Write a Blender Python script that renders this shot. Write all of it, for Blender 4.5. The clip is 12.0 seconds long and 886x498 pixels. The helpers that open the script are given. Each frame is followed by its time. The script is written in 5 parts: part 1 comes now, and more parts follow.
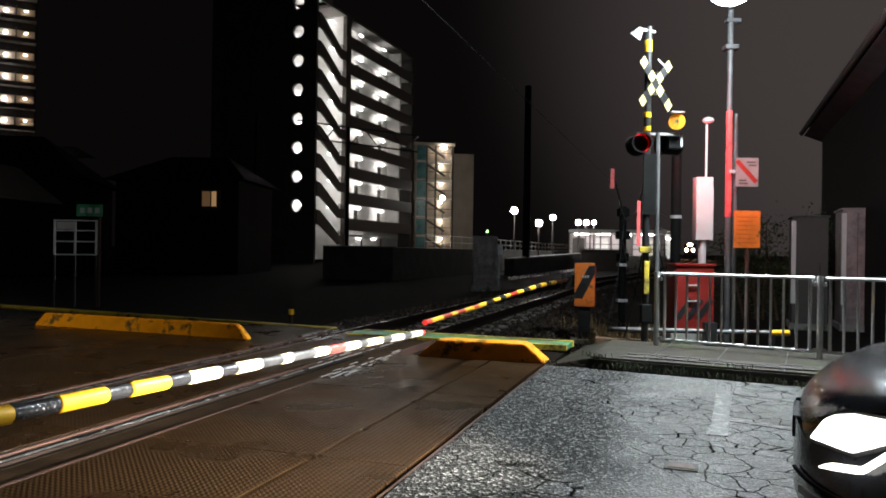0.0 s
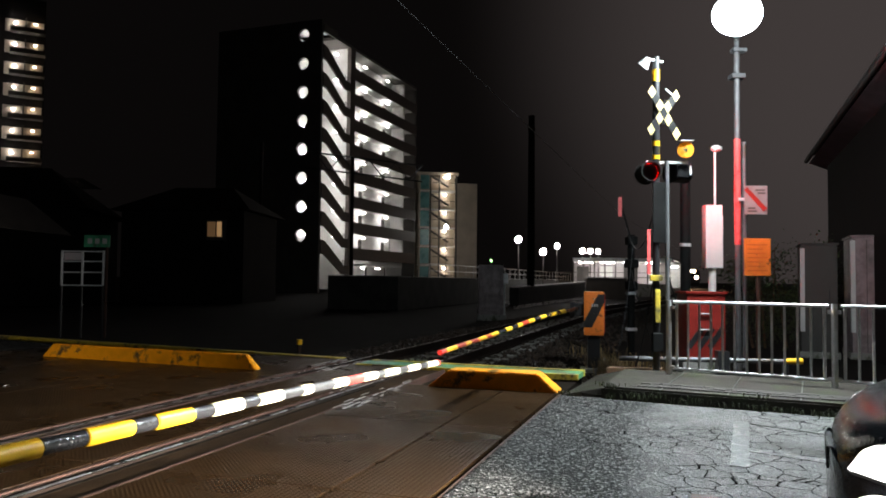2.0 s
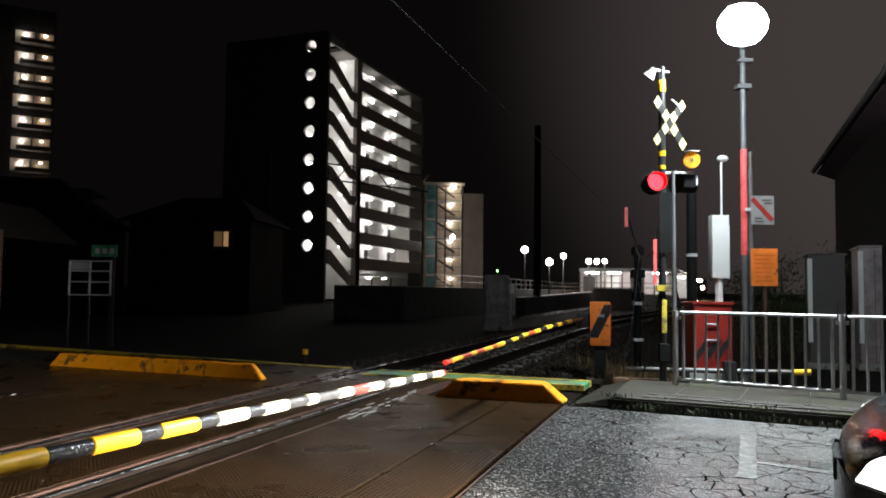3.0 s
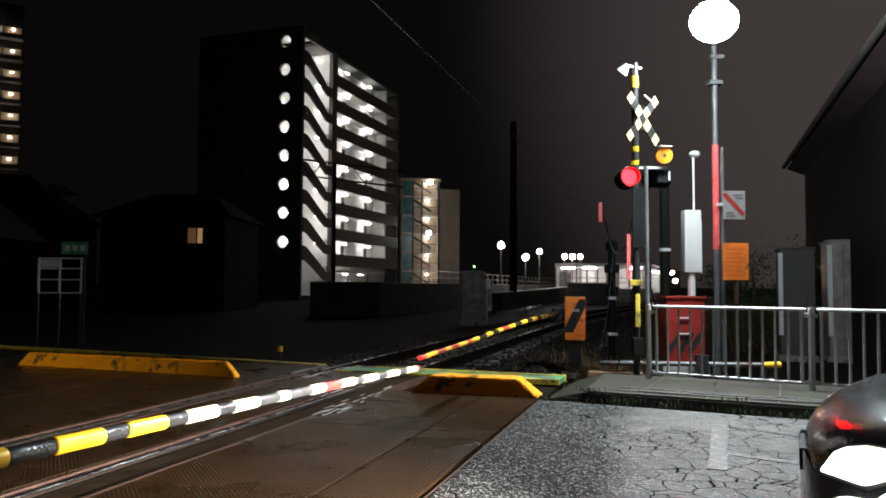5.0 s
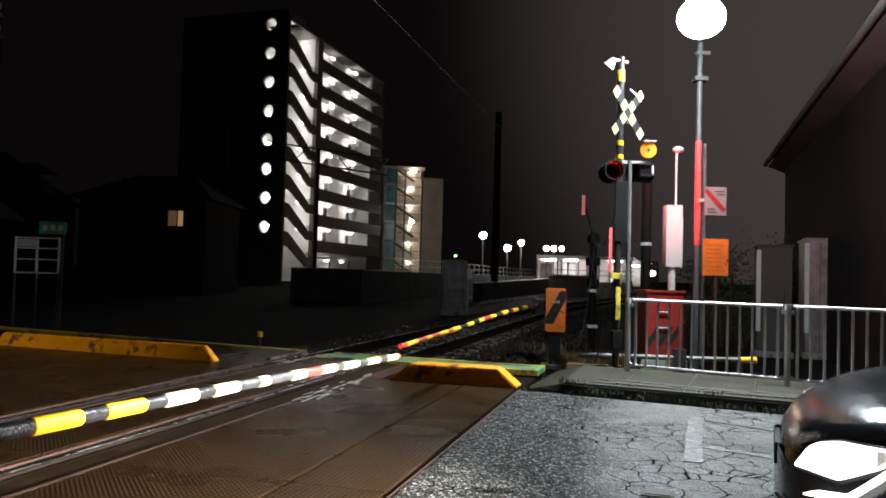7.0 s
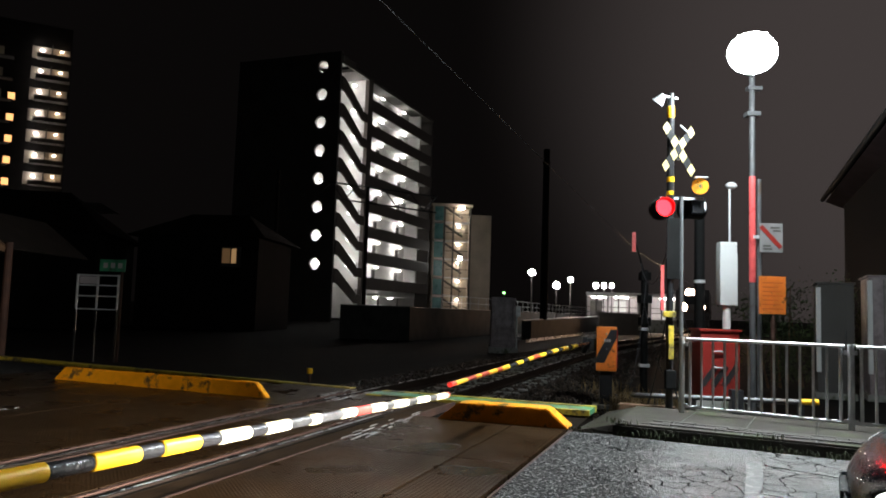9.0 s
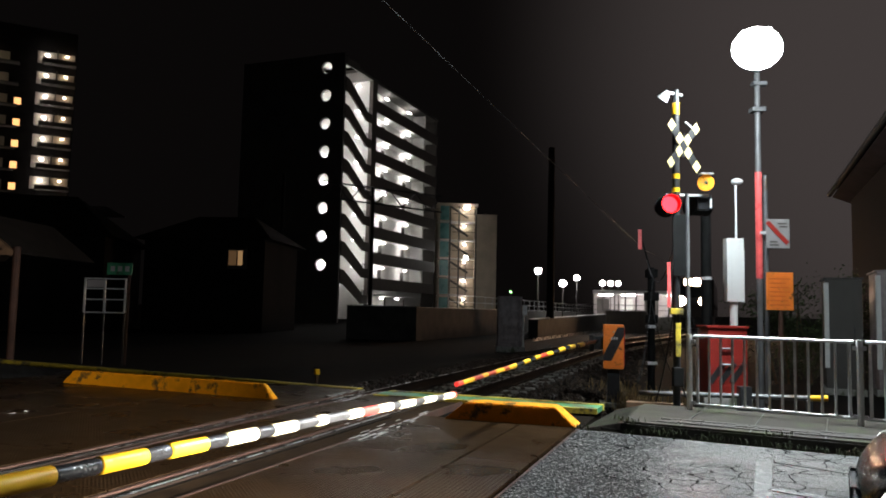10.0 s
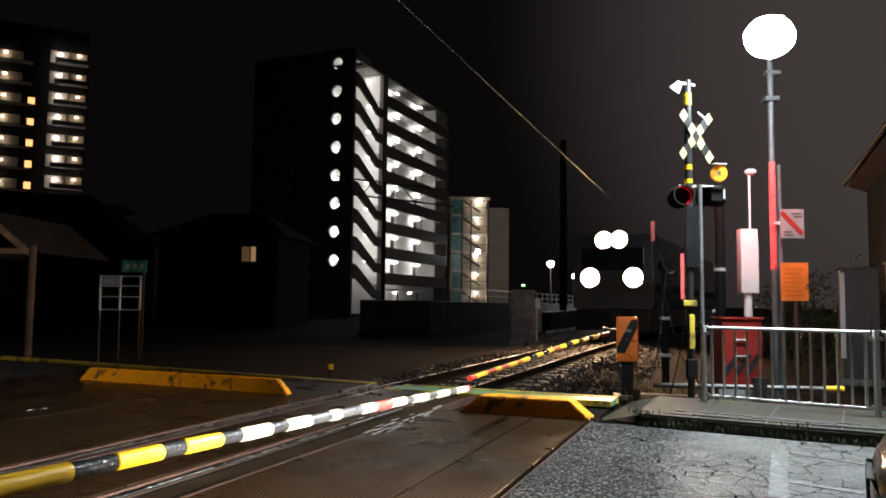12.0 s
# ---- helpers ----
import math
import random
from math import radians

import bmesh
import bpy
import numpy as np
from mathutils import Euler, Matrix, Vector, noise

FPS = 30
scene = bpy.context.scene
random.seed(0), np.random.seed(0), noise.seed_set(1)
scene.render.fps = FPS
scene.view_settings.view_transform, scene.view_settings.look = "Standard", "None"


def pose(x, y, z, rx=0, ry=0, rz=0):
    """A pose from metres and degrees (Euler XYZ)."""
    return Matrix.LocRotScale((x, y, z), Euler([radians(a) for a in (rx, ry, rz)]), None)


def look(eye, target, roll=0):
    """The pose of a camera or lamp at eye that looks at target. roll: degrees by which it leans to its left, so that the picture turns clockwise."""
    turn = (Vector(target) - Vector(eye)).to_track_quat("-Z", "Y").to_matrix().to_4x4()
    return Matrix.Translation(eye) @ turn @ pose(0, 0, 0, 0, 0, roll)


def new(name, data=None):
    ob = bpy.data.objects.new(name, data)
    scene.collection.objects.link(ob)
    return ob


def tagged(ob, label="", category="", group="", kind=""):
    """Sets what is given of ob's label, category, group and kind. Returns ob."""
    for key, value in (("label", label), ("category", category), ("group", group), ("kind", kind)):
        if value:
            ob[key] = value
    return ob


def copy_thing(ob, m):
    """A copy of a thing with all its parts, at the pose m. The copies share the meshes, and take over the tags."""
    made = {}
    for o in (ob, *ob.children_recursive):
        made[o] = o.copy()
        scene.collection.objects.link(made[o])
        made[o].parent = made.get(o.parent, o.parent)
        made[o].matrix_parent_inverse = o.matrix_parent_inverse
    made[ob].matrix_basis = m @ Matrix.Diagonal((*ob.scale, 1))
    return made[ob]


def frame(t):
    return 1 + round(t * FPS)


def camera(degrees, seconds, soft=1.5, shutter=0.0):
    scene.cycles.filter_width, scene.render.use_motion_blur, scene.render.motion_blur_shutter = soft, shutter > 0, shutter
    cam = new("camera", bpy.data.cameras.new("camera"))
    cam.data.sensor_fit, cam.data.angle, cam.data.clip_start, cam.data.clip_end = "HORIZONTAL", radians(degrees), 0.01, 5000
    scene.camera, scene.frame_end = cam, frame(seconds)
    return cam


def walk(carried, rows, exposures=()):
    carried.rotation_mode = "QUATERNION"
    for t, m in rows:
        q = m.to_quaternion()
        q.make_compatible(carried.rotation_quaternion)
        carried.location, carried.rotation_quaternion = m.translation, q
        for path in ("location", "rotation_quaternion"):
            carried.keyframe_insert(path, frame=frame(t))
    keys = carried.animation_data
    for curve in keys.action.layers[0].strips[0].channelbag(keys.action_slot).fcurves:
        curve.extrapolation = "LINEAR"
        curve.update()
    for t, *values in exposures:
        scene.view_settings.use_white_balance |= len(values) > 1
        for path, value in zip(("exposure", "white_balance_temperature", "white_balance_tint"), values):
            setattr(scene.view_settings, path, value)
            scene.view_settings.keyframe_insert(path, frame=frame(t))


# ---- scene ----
cam = camera(61.78, 12.0, soft=1.8)
walk(cam, [
    (0.0, pose(0.058, -0.014, 1.120, 90.11, -0.85, -0.31)),
    (0.5, pose(0.026, -0.014, 1.121, 89.68, 0.01, 1.11)),
    (1.0, pose(-0.009, -0.012, 1.121, 91.17, 0.17, -0.65)),
    (1.5, pose(-0.016, -0.004, 1.119, 91.79, -0.20, -1.10)),
    (2.0, pose(-0.020, 0.000, 1.120, 92.36, -0.60, -0.05)),
    (2.5, pose(-0.020, -0.003, 1.118, 92.87, -0.71, 0.47)),
    (4.5, pose(0.008, 0.001, 1.122, 93.33, -0.23, -0.38)),
    (5.0, pose(0.005, 0.005, 1.116, 92.83, -0.35, -1.36)),
    (5.5, pose(0.006, 0.008, 1.116, 92.54, -0.87, -3.02)),
    (6.0, pose(0.004, 0.010, 1.119, 92.42, -1.15, -3.97)),
    (6.5, pose(-0.002, 0.011, 1.115, 92.27, -1.33, -3.94)),
    (7.0, pose(-0.005, 0.005, 1.115, 92.01, -1.67, -2.81)),
    (9.0, pose(-0.012, -0.005, 1.123, 94.75, -1.83, 0.91)),
    (9.5, pose(-0.010, -0.004, 1.120, 94.74, -1.63, 1.37)),
    (10.0, pose(-0.008, -0.002, 1.123, 94.71, -1.22, 1.42)),
    (10.5, pose(-0.004, 0.004, 1.123, 94.71, -1.03, 1.50)),
    (11.0, pose(-0.000, 0.008, 1.121, 94.41, -0.82, 1.35)),
    (11.5, pose(0.003, 0.006, 1.123, 94.22, -0.75, 1.58)),
    (12.0, pose(-0.003, -0.001, 1.124, 94.23, -0.66, 2.42)),
])

# ---- world, light, exposure ----
scene.view_settings.exposure = 0.0
world = bpy.data.worlds.new("night_sky")
scene.world = world
world.use_nodes = True
# sky painted brighter towards the street lamp's side, in place of its misty glare
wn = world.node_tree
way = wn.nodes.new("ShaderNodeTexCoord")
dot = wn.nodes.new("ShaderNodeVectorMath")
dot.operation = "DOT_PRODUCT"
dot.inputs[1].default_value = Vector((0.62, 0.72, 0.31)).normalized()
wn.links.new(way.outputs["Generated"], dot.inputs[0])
painted_haze = wn.nodes.new("ShaderNodeMapRange")
painted_haze.interpolation_type = "SMOOTHERSTEP"
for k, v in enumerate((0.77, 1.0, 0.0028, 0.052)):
    painted_haze.inputs[k + 1].default_value = v
wn.links.new(dot.outputs["Value"], painted_haze.inputs[0])
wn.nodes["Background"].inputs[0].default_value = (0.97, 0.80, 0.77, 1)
wn.links.new(painted_haze.outputs[0], wn.nodes["Background"].inputs[1])


def lamp(name, kind, m, energy, color, **kw):
    data = bpy.data.lights.new(name, kind)
    data.energy, data.color = energy, color
    if "size" in kw:
        data.shadow_soft_size = kw["size"]
    if "spot" in kw:
        data.spot_size, data.spot_blend = radians(kw["spot"]), kw.get("blend", 0.5)
    ob = new(name, data)
    ob.matrix_basis = m
    return ob


POLE = Vector((3.89, 9.8, 0))
# the street lamp over the crossing, cool white, aimed at the road
lamp("street_lamp_light", "SPOT", look((3.16, 7.95, 4.02), (1.5, 4.2, 0)), 2400, (0.86, 0.97, 1.0), size=0.22, spot=150, blend=0.6)
# the waiting car's two dipped headlamps
CAR = Matrix.Translation((1.60, 2.52, 0)) @ pose(0, 0, 0, 0, 0, 153.4)
for side in (0.58, -0.58):
    lamp("car_beam", "SPOT", CAR @ look((0.33, side, 0.62), (6, side + 0.1, 0.62)), 2000, (1.0, 0.95, 0.86), size=0.05, spot=67, blend=0.88)

# ---- materials ----


def mat(name, color, rough=0.6, metal=0.0, var=0.25, scale=6.0, bump=0.15, fine=60.0, dirt=None, dirt_amount=0.0, dirt_scale=3.0, soft=0.0, coat=0.0, rvar=0.15):
    """A surface with grain at two scales, patches of dirt and fine relief."""
    m = bpy.data.materials.new(name)
    m.use_nodes = True
    nt = m.node_tree
    b = nt.nodes["Principled BSDF"]
    b.inputs["Roughness"].default_value = rough
    b.inputs["Metallic"].default_value = metal
    b.inputs["Coat Weight"].default_value = coat
    co = nt.nodes.new("ShaderNodeTexCoord")
    n1 = nt.nodes.new("ShaderNodeTexNoise")
    n1.inputs["Scale"].default_value, n1.inputs["Detail"].default_value = scale, 6
    n2 = nt.nodes.new("ShaderNodeTexNoise")
    n2.inputs["Scale"].default_value, n2.inputs["Detail"].default_value = fine, 4
    nt.links.new(co.outputs["Object"], n1.inputs["Vector"])
    nt.links.new(co.outputs["Object"], n2.inputs["Vector"])
    ramp = nt.nodes.new("ShaderNodeMapRange")
    ramp.inputs[1].default_value, ramp.inputs[2].default_value = 0.3, 0.7
    ramp.inputs[3].default_value, ramp.inputs[4].default_value = 1 - var, 1 + var
    nt.links.new(n1.outputs["Fac"], ramp.inputs[0])
    mul = nt.nodes.new("ShaderNodeMix")
    mul.data_type, mul.blend_type = "RGBA", "MULTIPLY"
    mul.inputs[0].default_value = 1
    mul.inputs[6].default_value = (*color, 1)
    nt.links.new(ramp.outputs[0], mul.inputs[7])
    last = mul.outputs[2]
    if dirt:
        n3 = nt.nodes.new("ShaderNodeTexNoise")
        n3.inputs["Scale"].default_value, n3.inputs["Detail"].default_value, n3.inputs["Roughness"].default_value = dirt_scale, 8, 0.7
        nt.links.new(co.outputs["Object"], n3.inputs["Vector"])
        r3 = nt.nodes.new("ShaderNodeMapRange")
        r3.inputs[1].default_value, r3.inputs[2].default_value = 0.62 - dirt_amount * 0.3 - soft, 0.68 - dirt_amount * 0.2 + soft
        nt.links.new(n3.outputs["Fac"], r3.inputs[0])
        mx = nt.nodes.new("ShaderNodeMix")
        mx.data_type = "RGBA"
        nt.links.new(r3.outputs[0], mx.inputs[0])
        nt.links.new(last, mx.inputs[6])
        mx.inputs[7].default_value = (*dirt, 1)
        last = mx.outputs[2]
    nt.links.new(last, b.inputs["Base Color"])
    rr = nt.nodes.new("ShaderNodeMapRange")
    rr.inputs[3].default_value, rr.inputs[4].default_value = max(0.02, rough - rvar), min(1, rough + rvar)
    nt.links.new(n1.outputs["Fac"], rr.inputs[0])
    nt.links.new(rr.outputs[0], b.inputs["Roughness"])
    if bump:
        bp = nt.nodes.new("ShaderNodeBump")
        bp.inputs["Strength"].default_value, bp.inputs["Distance"].default_value = bump, 0.01
        nt.links.new(n2.outputs["Fac"], bp.inputs["Height"])
        nt.links.new(bp.outputs[0], b.inputs["Normal"])
    return m


def glow(name, color, strength):
    m = bpy.data.materials.new(name)
    m.use_nodes = True
    b = m.node_tree.nodes["Principled BSDF"]
    b.inputs["Base Color"].default_value = (*[min(1, c) for c in color], 1)
    b.inputs["Emission Color"].default_value = (*color, 1)
    b.inputs["Emission Strength"].default_value = strength
    return m


M = {}
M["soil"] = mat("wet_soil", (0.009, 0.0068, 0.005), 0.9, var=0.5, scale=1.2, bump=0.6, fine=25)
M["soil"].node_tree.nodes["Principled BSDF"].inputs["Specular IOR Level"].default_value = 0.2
M["wet_concrete"] = mat("wet_concrete", (0.035, 0.03, 0.026), 0.58, var=0.35, scale=2.5, bump=0.3, fine=90, dirt=(0.04, 0.045, 0.025), dirt_amount=0.4)
M["wet_concrete"].node_tree.nodes["Principled BSDF"].inputs["Specular IOR Level"].default_value = 0.15
M["concrete"] = mat("concrete", (0.3, 0.29, 0.27), 0.6, var=0.3, scale=3, bump=0.3, fine=90, dirt=(0.08, 0.09, 0.05), dirt_amount=0.35)
M["yellow"] = mat("yellow_kerb_paint", (0.84, 0.31, 0.006), 0.42, var=0.2, scale=5, bump=0.3, fine=40, dirt=(0.1, 0.06, 0.02), dirt_amount=0.28, dirt_scale=5)
M["green"] = mat("green_paint", (0.05, 0.25, 0.13), 0.4, var=0.4, scale=4, dirt=(0.07, 0.06, 0.04), dirt_amount=0.35)
M["line_yellow"] = mat("worn_yellow_line", (0.6, 0.45, 0.05), 0.45, var=0.3, dirt=(0.07, 0.06, 0.04), dirt_amount=0.4)
M["steel"] = mat("worn_steel", (0.45, 0.43, 0.42), 0.28, 1.0, var=0.3, scale=4, bump=0.1, fine=120)
M["rust"] = mat("rusty_steel", (0.06, 0.026, 0.017), 0.7, 0.2, var=0.4, scale=5, bump=0.3)
M["galv"] = mat("galvanised_steel", (0.62, 0.62, 0.63), 0.45, 0.25, var=0.15, scale=9, bump=0.1, fine=150)
M["grey_pole"] = mat("grey_pole_paint", (0.13, 0.13, 0.135), 0.5, 0.3, var=0.25, scale=5, bump=0.15, dirt=(0.1, 0.07, 0.05), dirt_amount=0.2)
M["white_paint"] = mat("white_paint", (0.78, 0.78, 0.77), 0.45, var=0.08, scale=3, bump=0.05)
M["cream_wall"] = mat("pale_wall_paint", (0.74, 0.73, 0.71), 0.7, var=0.1, scale=0.8, bump=0.1)
M["dark_wall"] = mat("dark_grey_wall", (0.1, 0.092, 0.086), 0.8, var=0.2, scale=0.6, bump=0.1)
M["beige_wall"] = mat("beige_wall", (0.5, 0.42, 0.33), 0.75, var=0.15, scale=0.5)
M["parapet"] = mat("brown_parapet_tile", (0.09, 0.075, 0.065), 0.6, var=0.2, scale=2)
M["black"] = mat("black_paint", (0.02, 0.02, 0.022), 0.35, var=0.3, scale=8, bump=0.1)
M["rubber"] = mat("black_rubber", (0.009, 0.007, 0.0055), 0.9, var=0.3, scale=10)
M["orange"] = mat("orange_paint", (0.8, 0.2, 0.03), 0.42, var=0.15, scale=5, dirt=(0.15, 0.05, 0.02), dirt_amount=0.15, dirt_scale=9)
M["red_paint"] = mat("red_paint", (0.3, 0.022, 0.016), 0.45, var=0.2, scale=5)
M["boom_yellow"] = mat("reflective_yellow_tape", (0.92, 0.5, 0.02), 0.35, var=0.08, scale=12, bump=0.05, fine=200)
M["boom_burnt_yellow"] = mat("yellow_tape_in_headlamps", (0.9, 0.82, 0.5), 0.35, var=0.08, scale=12, bump=0.05, fine=200)
M["boom_red"] = mat("reflective_red_tape", (0.42, 0.025, 0.02), 0.35, var=0.1, scale=12, bump=0.05)
M["boom_black"] = mat("glossy_black_sleeve", (0.02, 0.02, 0.022), 0.22, var=0.2, scale=15, bump=0.3, fine=70)
M["boom_grey"] = mat("grey_sleeve", (0.03, 0.03, 0.032), 0.35, var=0.3, scale=15, bump=0.2)
M["rubber"].node_tree.nodes["Principled BSDF"].inputs["Specular IOR Level"].default_value = 0.02
M["dark_platform"] = mat("weathered_platform_concrete", (0.05, 0.047, 0.042), 0.85, var=0.4, scale=1.5, bump=0.3, fine=60)
# white sign face made grey, its backlit shade put into the colour
M["sign_grey"] = mat("backlit_sign_face", (0.24, 0.23, 0.23), 0.6, var=0.15, scale=5, bump=0.05)
M["check_pale"] = mat("pale_yellow_check", (0.72, 0.56, 0.22), 0.5, var=0.1, scale=12, bump=0.05)
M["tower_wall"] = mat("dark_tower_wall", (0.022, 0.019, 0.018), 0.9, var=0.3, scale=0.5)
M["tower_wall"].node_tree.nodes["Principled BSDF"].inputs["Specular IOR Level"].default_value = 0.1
M["grime"] = mat("grimy_groove_filler", (0.022, 0.0125, 0.0065), 0.7, var=0.5, scale=5, bump=0.4, fine=45)
M["grime"].node_tree.nodes["Principled BSDF"].inputs["Specular IOR Level"].default_value = 0.06
M["check_black"] = mat("matt_black_check", (0.008, 0.008, 0.008), 0.75, var=0.3, scale=8, bump=0.1)
M["check_black"].node_tree.nodes["Principled BSDF"].inputs["Specular IOR Level"].default_value = 0.1
M["wood"] = mat("weathered_wood", (0.16, 0.09, 0.05), 0.7, var=0.4, scale=6, bump=0.4)
# faint glow put into the unlit amber disc for the lamplight on it
M["amber"] = glow("amber_lamplit_face", (1.0, 0.33, 0.01), 0.2)
M["led"] = glow("cool_led", (0.85, 0.96, 1.0), 130)
M["cabinet"] = mat("dull_cabinet_enamel", (0.34, 0.27, 0.28), 0.5, var=0.3, scale=2.5, bump=0.08, dirt=(0.1, 0.08, 0.08), dirt_amount=0.3, soft=0.1)
M["rail_side"] = mat("rusty_rail_side", (0.016, 0.009, 0.006), 0.85, var=0.4, scale=6, bump=0.3)
M["rail_side"].node_tree.nodes["Principled BSDF"].inputs["Specular IOR Level"].default_value = 0.2
M["wear_glint"] = mat("glinting_worn_steel", (0.5, 0.48, 0.46), 0.4, 0.3, var=0.35, scale=9, bump=0.5, fine=40)
M["print"] = mat("faded_print", (0.62, 0.12, 0.02), 0.5, var=0.1)
M["hut_grey"] = mat("grey_enamel", (0.5, 0.45, 0.46), 0.4, var=0.1, scale=2, bump=0.05)
M["pink_sleeve"] = mat("red_reflective_sleeve", (0.8, 0.12, 0.12), 0.3, var=0.15, scale=8)
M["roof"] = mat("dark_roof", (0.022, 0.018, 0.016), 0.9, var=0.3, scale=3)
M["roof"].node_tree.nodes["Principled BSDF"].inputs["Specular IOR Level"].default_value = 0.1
M["glass"] = mat("window_glass", (0.03, 0.035, 0.04), 0.08, var=0.1, bump=0)
M["car_paint"] = mat("dark_metallic_paint", (0.014, 0.016, 0.02), 0.12, 0.0, var=0.2, scale=14, bump=0.2, fine=45, coat=0.0, rvar=0.04)

M["car_paint"].node_tree.nodes["Principled BSDF"].inputs["Specular IOR Level"].default_value = 0.36

# ---- mesh helpers ----


def part(name, bm, material, parent=None, label="", smooth=False):
    me = bpy.data.meshes.new(name)
    bm.to_mesh(me)
    bm.free()
    me.materials.append(material)
    if smooth:
        for p in me.polygons:
            p.use_smooth = True
        me.set_sharp_from_angle(angle=radians(40))
    ob = new(name, me)
    if parent:
        ob.parent = parent
    if label:
        ob["label"] = label
    return ob


def thing(name, m, label, category, group="", kind=""):
    ob = new(name)
    ob.matrix_basis = m
    ob.empty_display_size = 0.1
    return tagged(ob, label, category, group, kind)


def box(bm, x0, x1, y0, y1, z0, z1, bevel=0.0, m=None):
    r = bmesh.ops.create_cube(bm, size=1.0)
    vs = r["verts"]
    for v in vs:
        v.co = Vector(((x0 + x1) / 2 + v.co.x * (x1 - x0), (y0 + y1) / 2 + v.co.y * (y1 - y0), (z0 + z1) / 2 + v.co.z * (z1 - z0)))
    if bevel:
        es = {e for v in vs for e in v.link_edges}
        r = bmesh.ops.bevel(bm, geom=list(es), offset=bevel, segments=2, affect="EDGES", profile=0.7)
        vs = list({v for f in r["faces"] for v in f.verts} | {v for v in vs if v.is_valid})
    if m:
        bmesh.ops.transform(bm, matrix=m, verts=vs)
    return vs


def cyl(bm, p, q, r0, r1=None, n=12):
    p, q = Vector(p), Vector(q)
    d = q - p
    m = Matrix.Translation((p + q) / 2) @ d.to_track_quat("Z", "Y").to_matrix().to_4x4()
    return bmesh.ops.create_cone(bm, cap_ends=True, segments=n, radius1=r0, radius2=r0 if r1 is None else r1, depth=d.length, matrix=m)["verts"]


def prism(bm, outline, z0, z1):
    """An upright prism over a plan outline (anticlockwise)."""
    lo = [bm.verts.new((x, y, z0)) for x, y in outline]
    hi = [bm.verts.new((x, y, z1)) for x, y in outline]
    bm.faces.new(hi)
    bm.faces.new(lo[::-1])
    for i in range(len(outline)):
        j = (i + 1) % len(outline)
        bm.faces.new((lo[i], lo[j], hi[j], hi[i]))


def bmx(fn, *a, **k):
    bm = bmesh.new()
    fn(bm, *a, **k)
    return bm


# ---- plan: a runs along the track away from the viewer, s to its right ----
TH = radians(18.5)
UA = Vector((math.sin(TH), math.cos(TH), 0))
NS = Vector((math.cos(TH), -math.sin(TH), 0))
RAIL_A, RAIL_B = -3.27, -4.40
TRACK = Matrix((( NS.x, UA.x, 0, 0), (NS.y, UA.y, 0, 0), (0, 0, 1, 0), (0, 0, 0, 1)))  # local x = s, y = a


def sa(s, a, z=0.0):
    return NS * s + UA * a + Vector((0, 0, z))


def bend(a):
    """How far the track swings to the right of its straight line."""
    if a < 22:
        return 0.0
    k = min(1, (a - 22) / 36)
    return 2.6 * k * k * (3 - 2 * k) + max(0, a - 58) * 0.016


# ---- ground ----
bm = bmesh.new()
bmesh.ops.create_grid(bm, x_segments=60, y_segments=60, size=1500)
for v in bm.verts:
    v.co.z = -0.32
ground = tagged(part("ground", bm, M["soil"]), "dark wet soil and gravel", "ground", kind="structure")


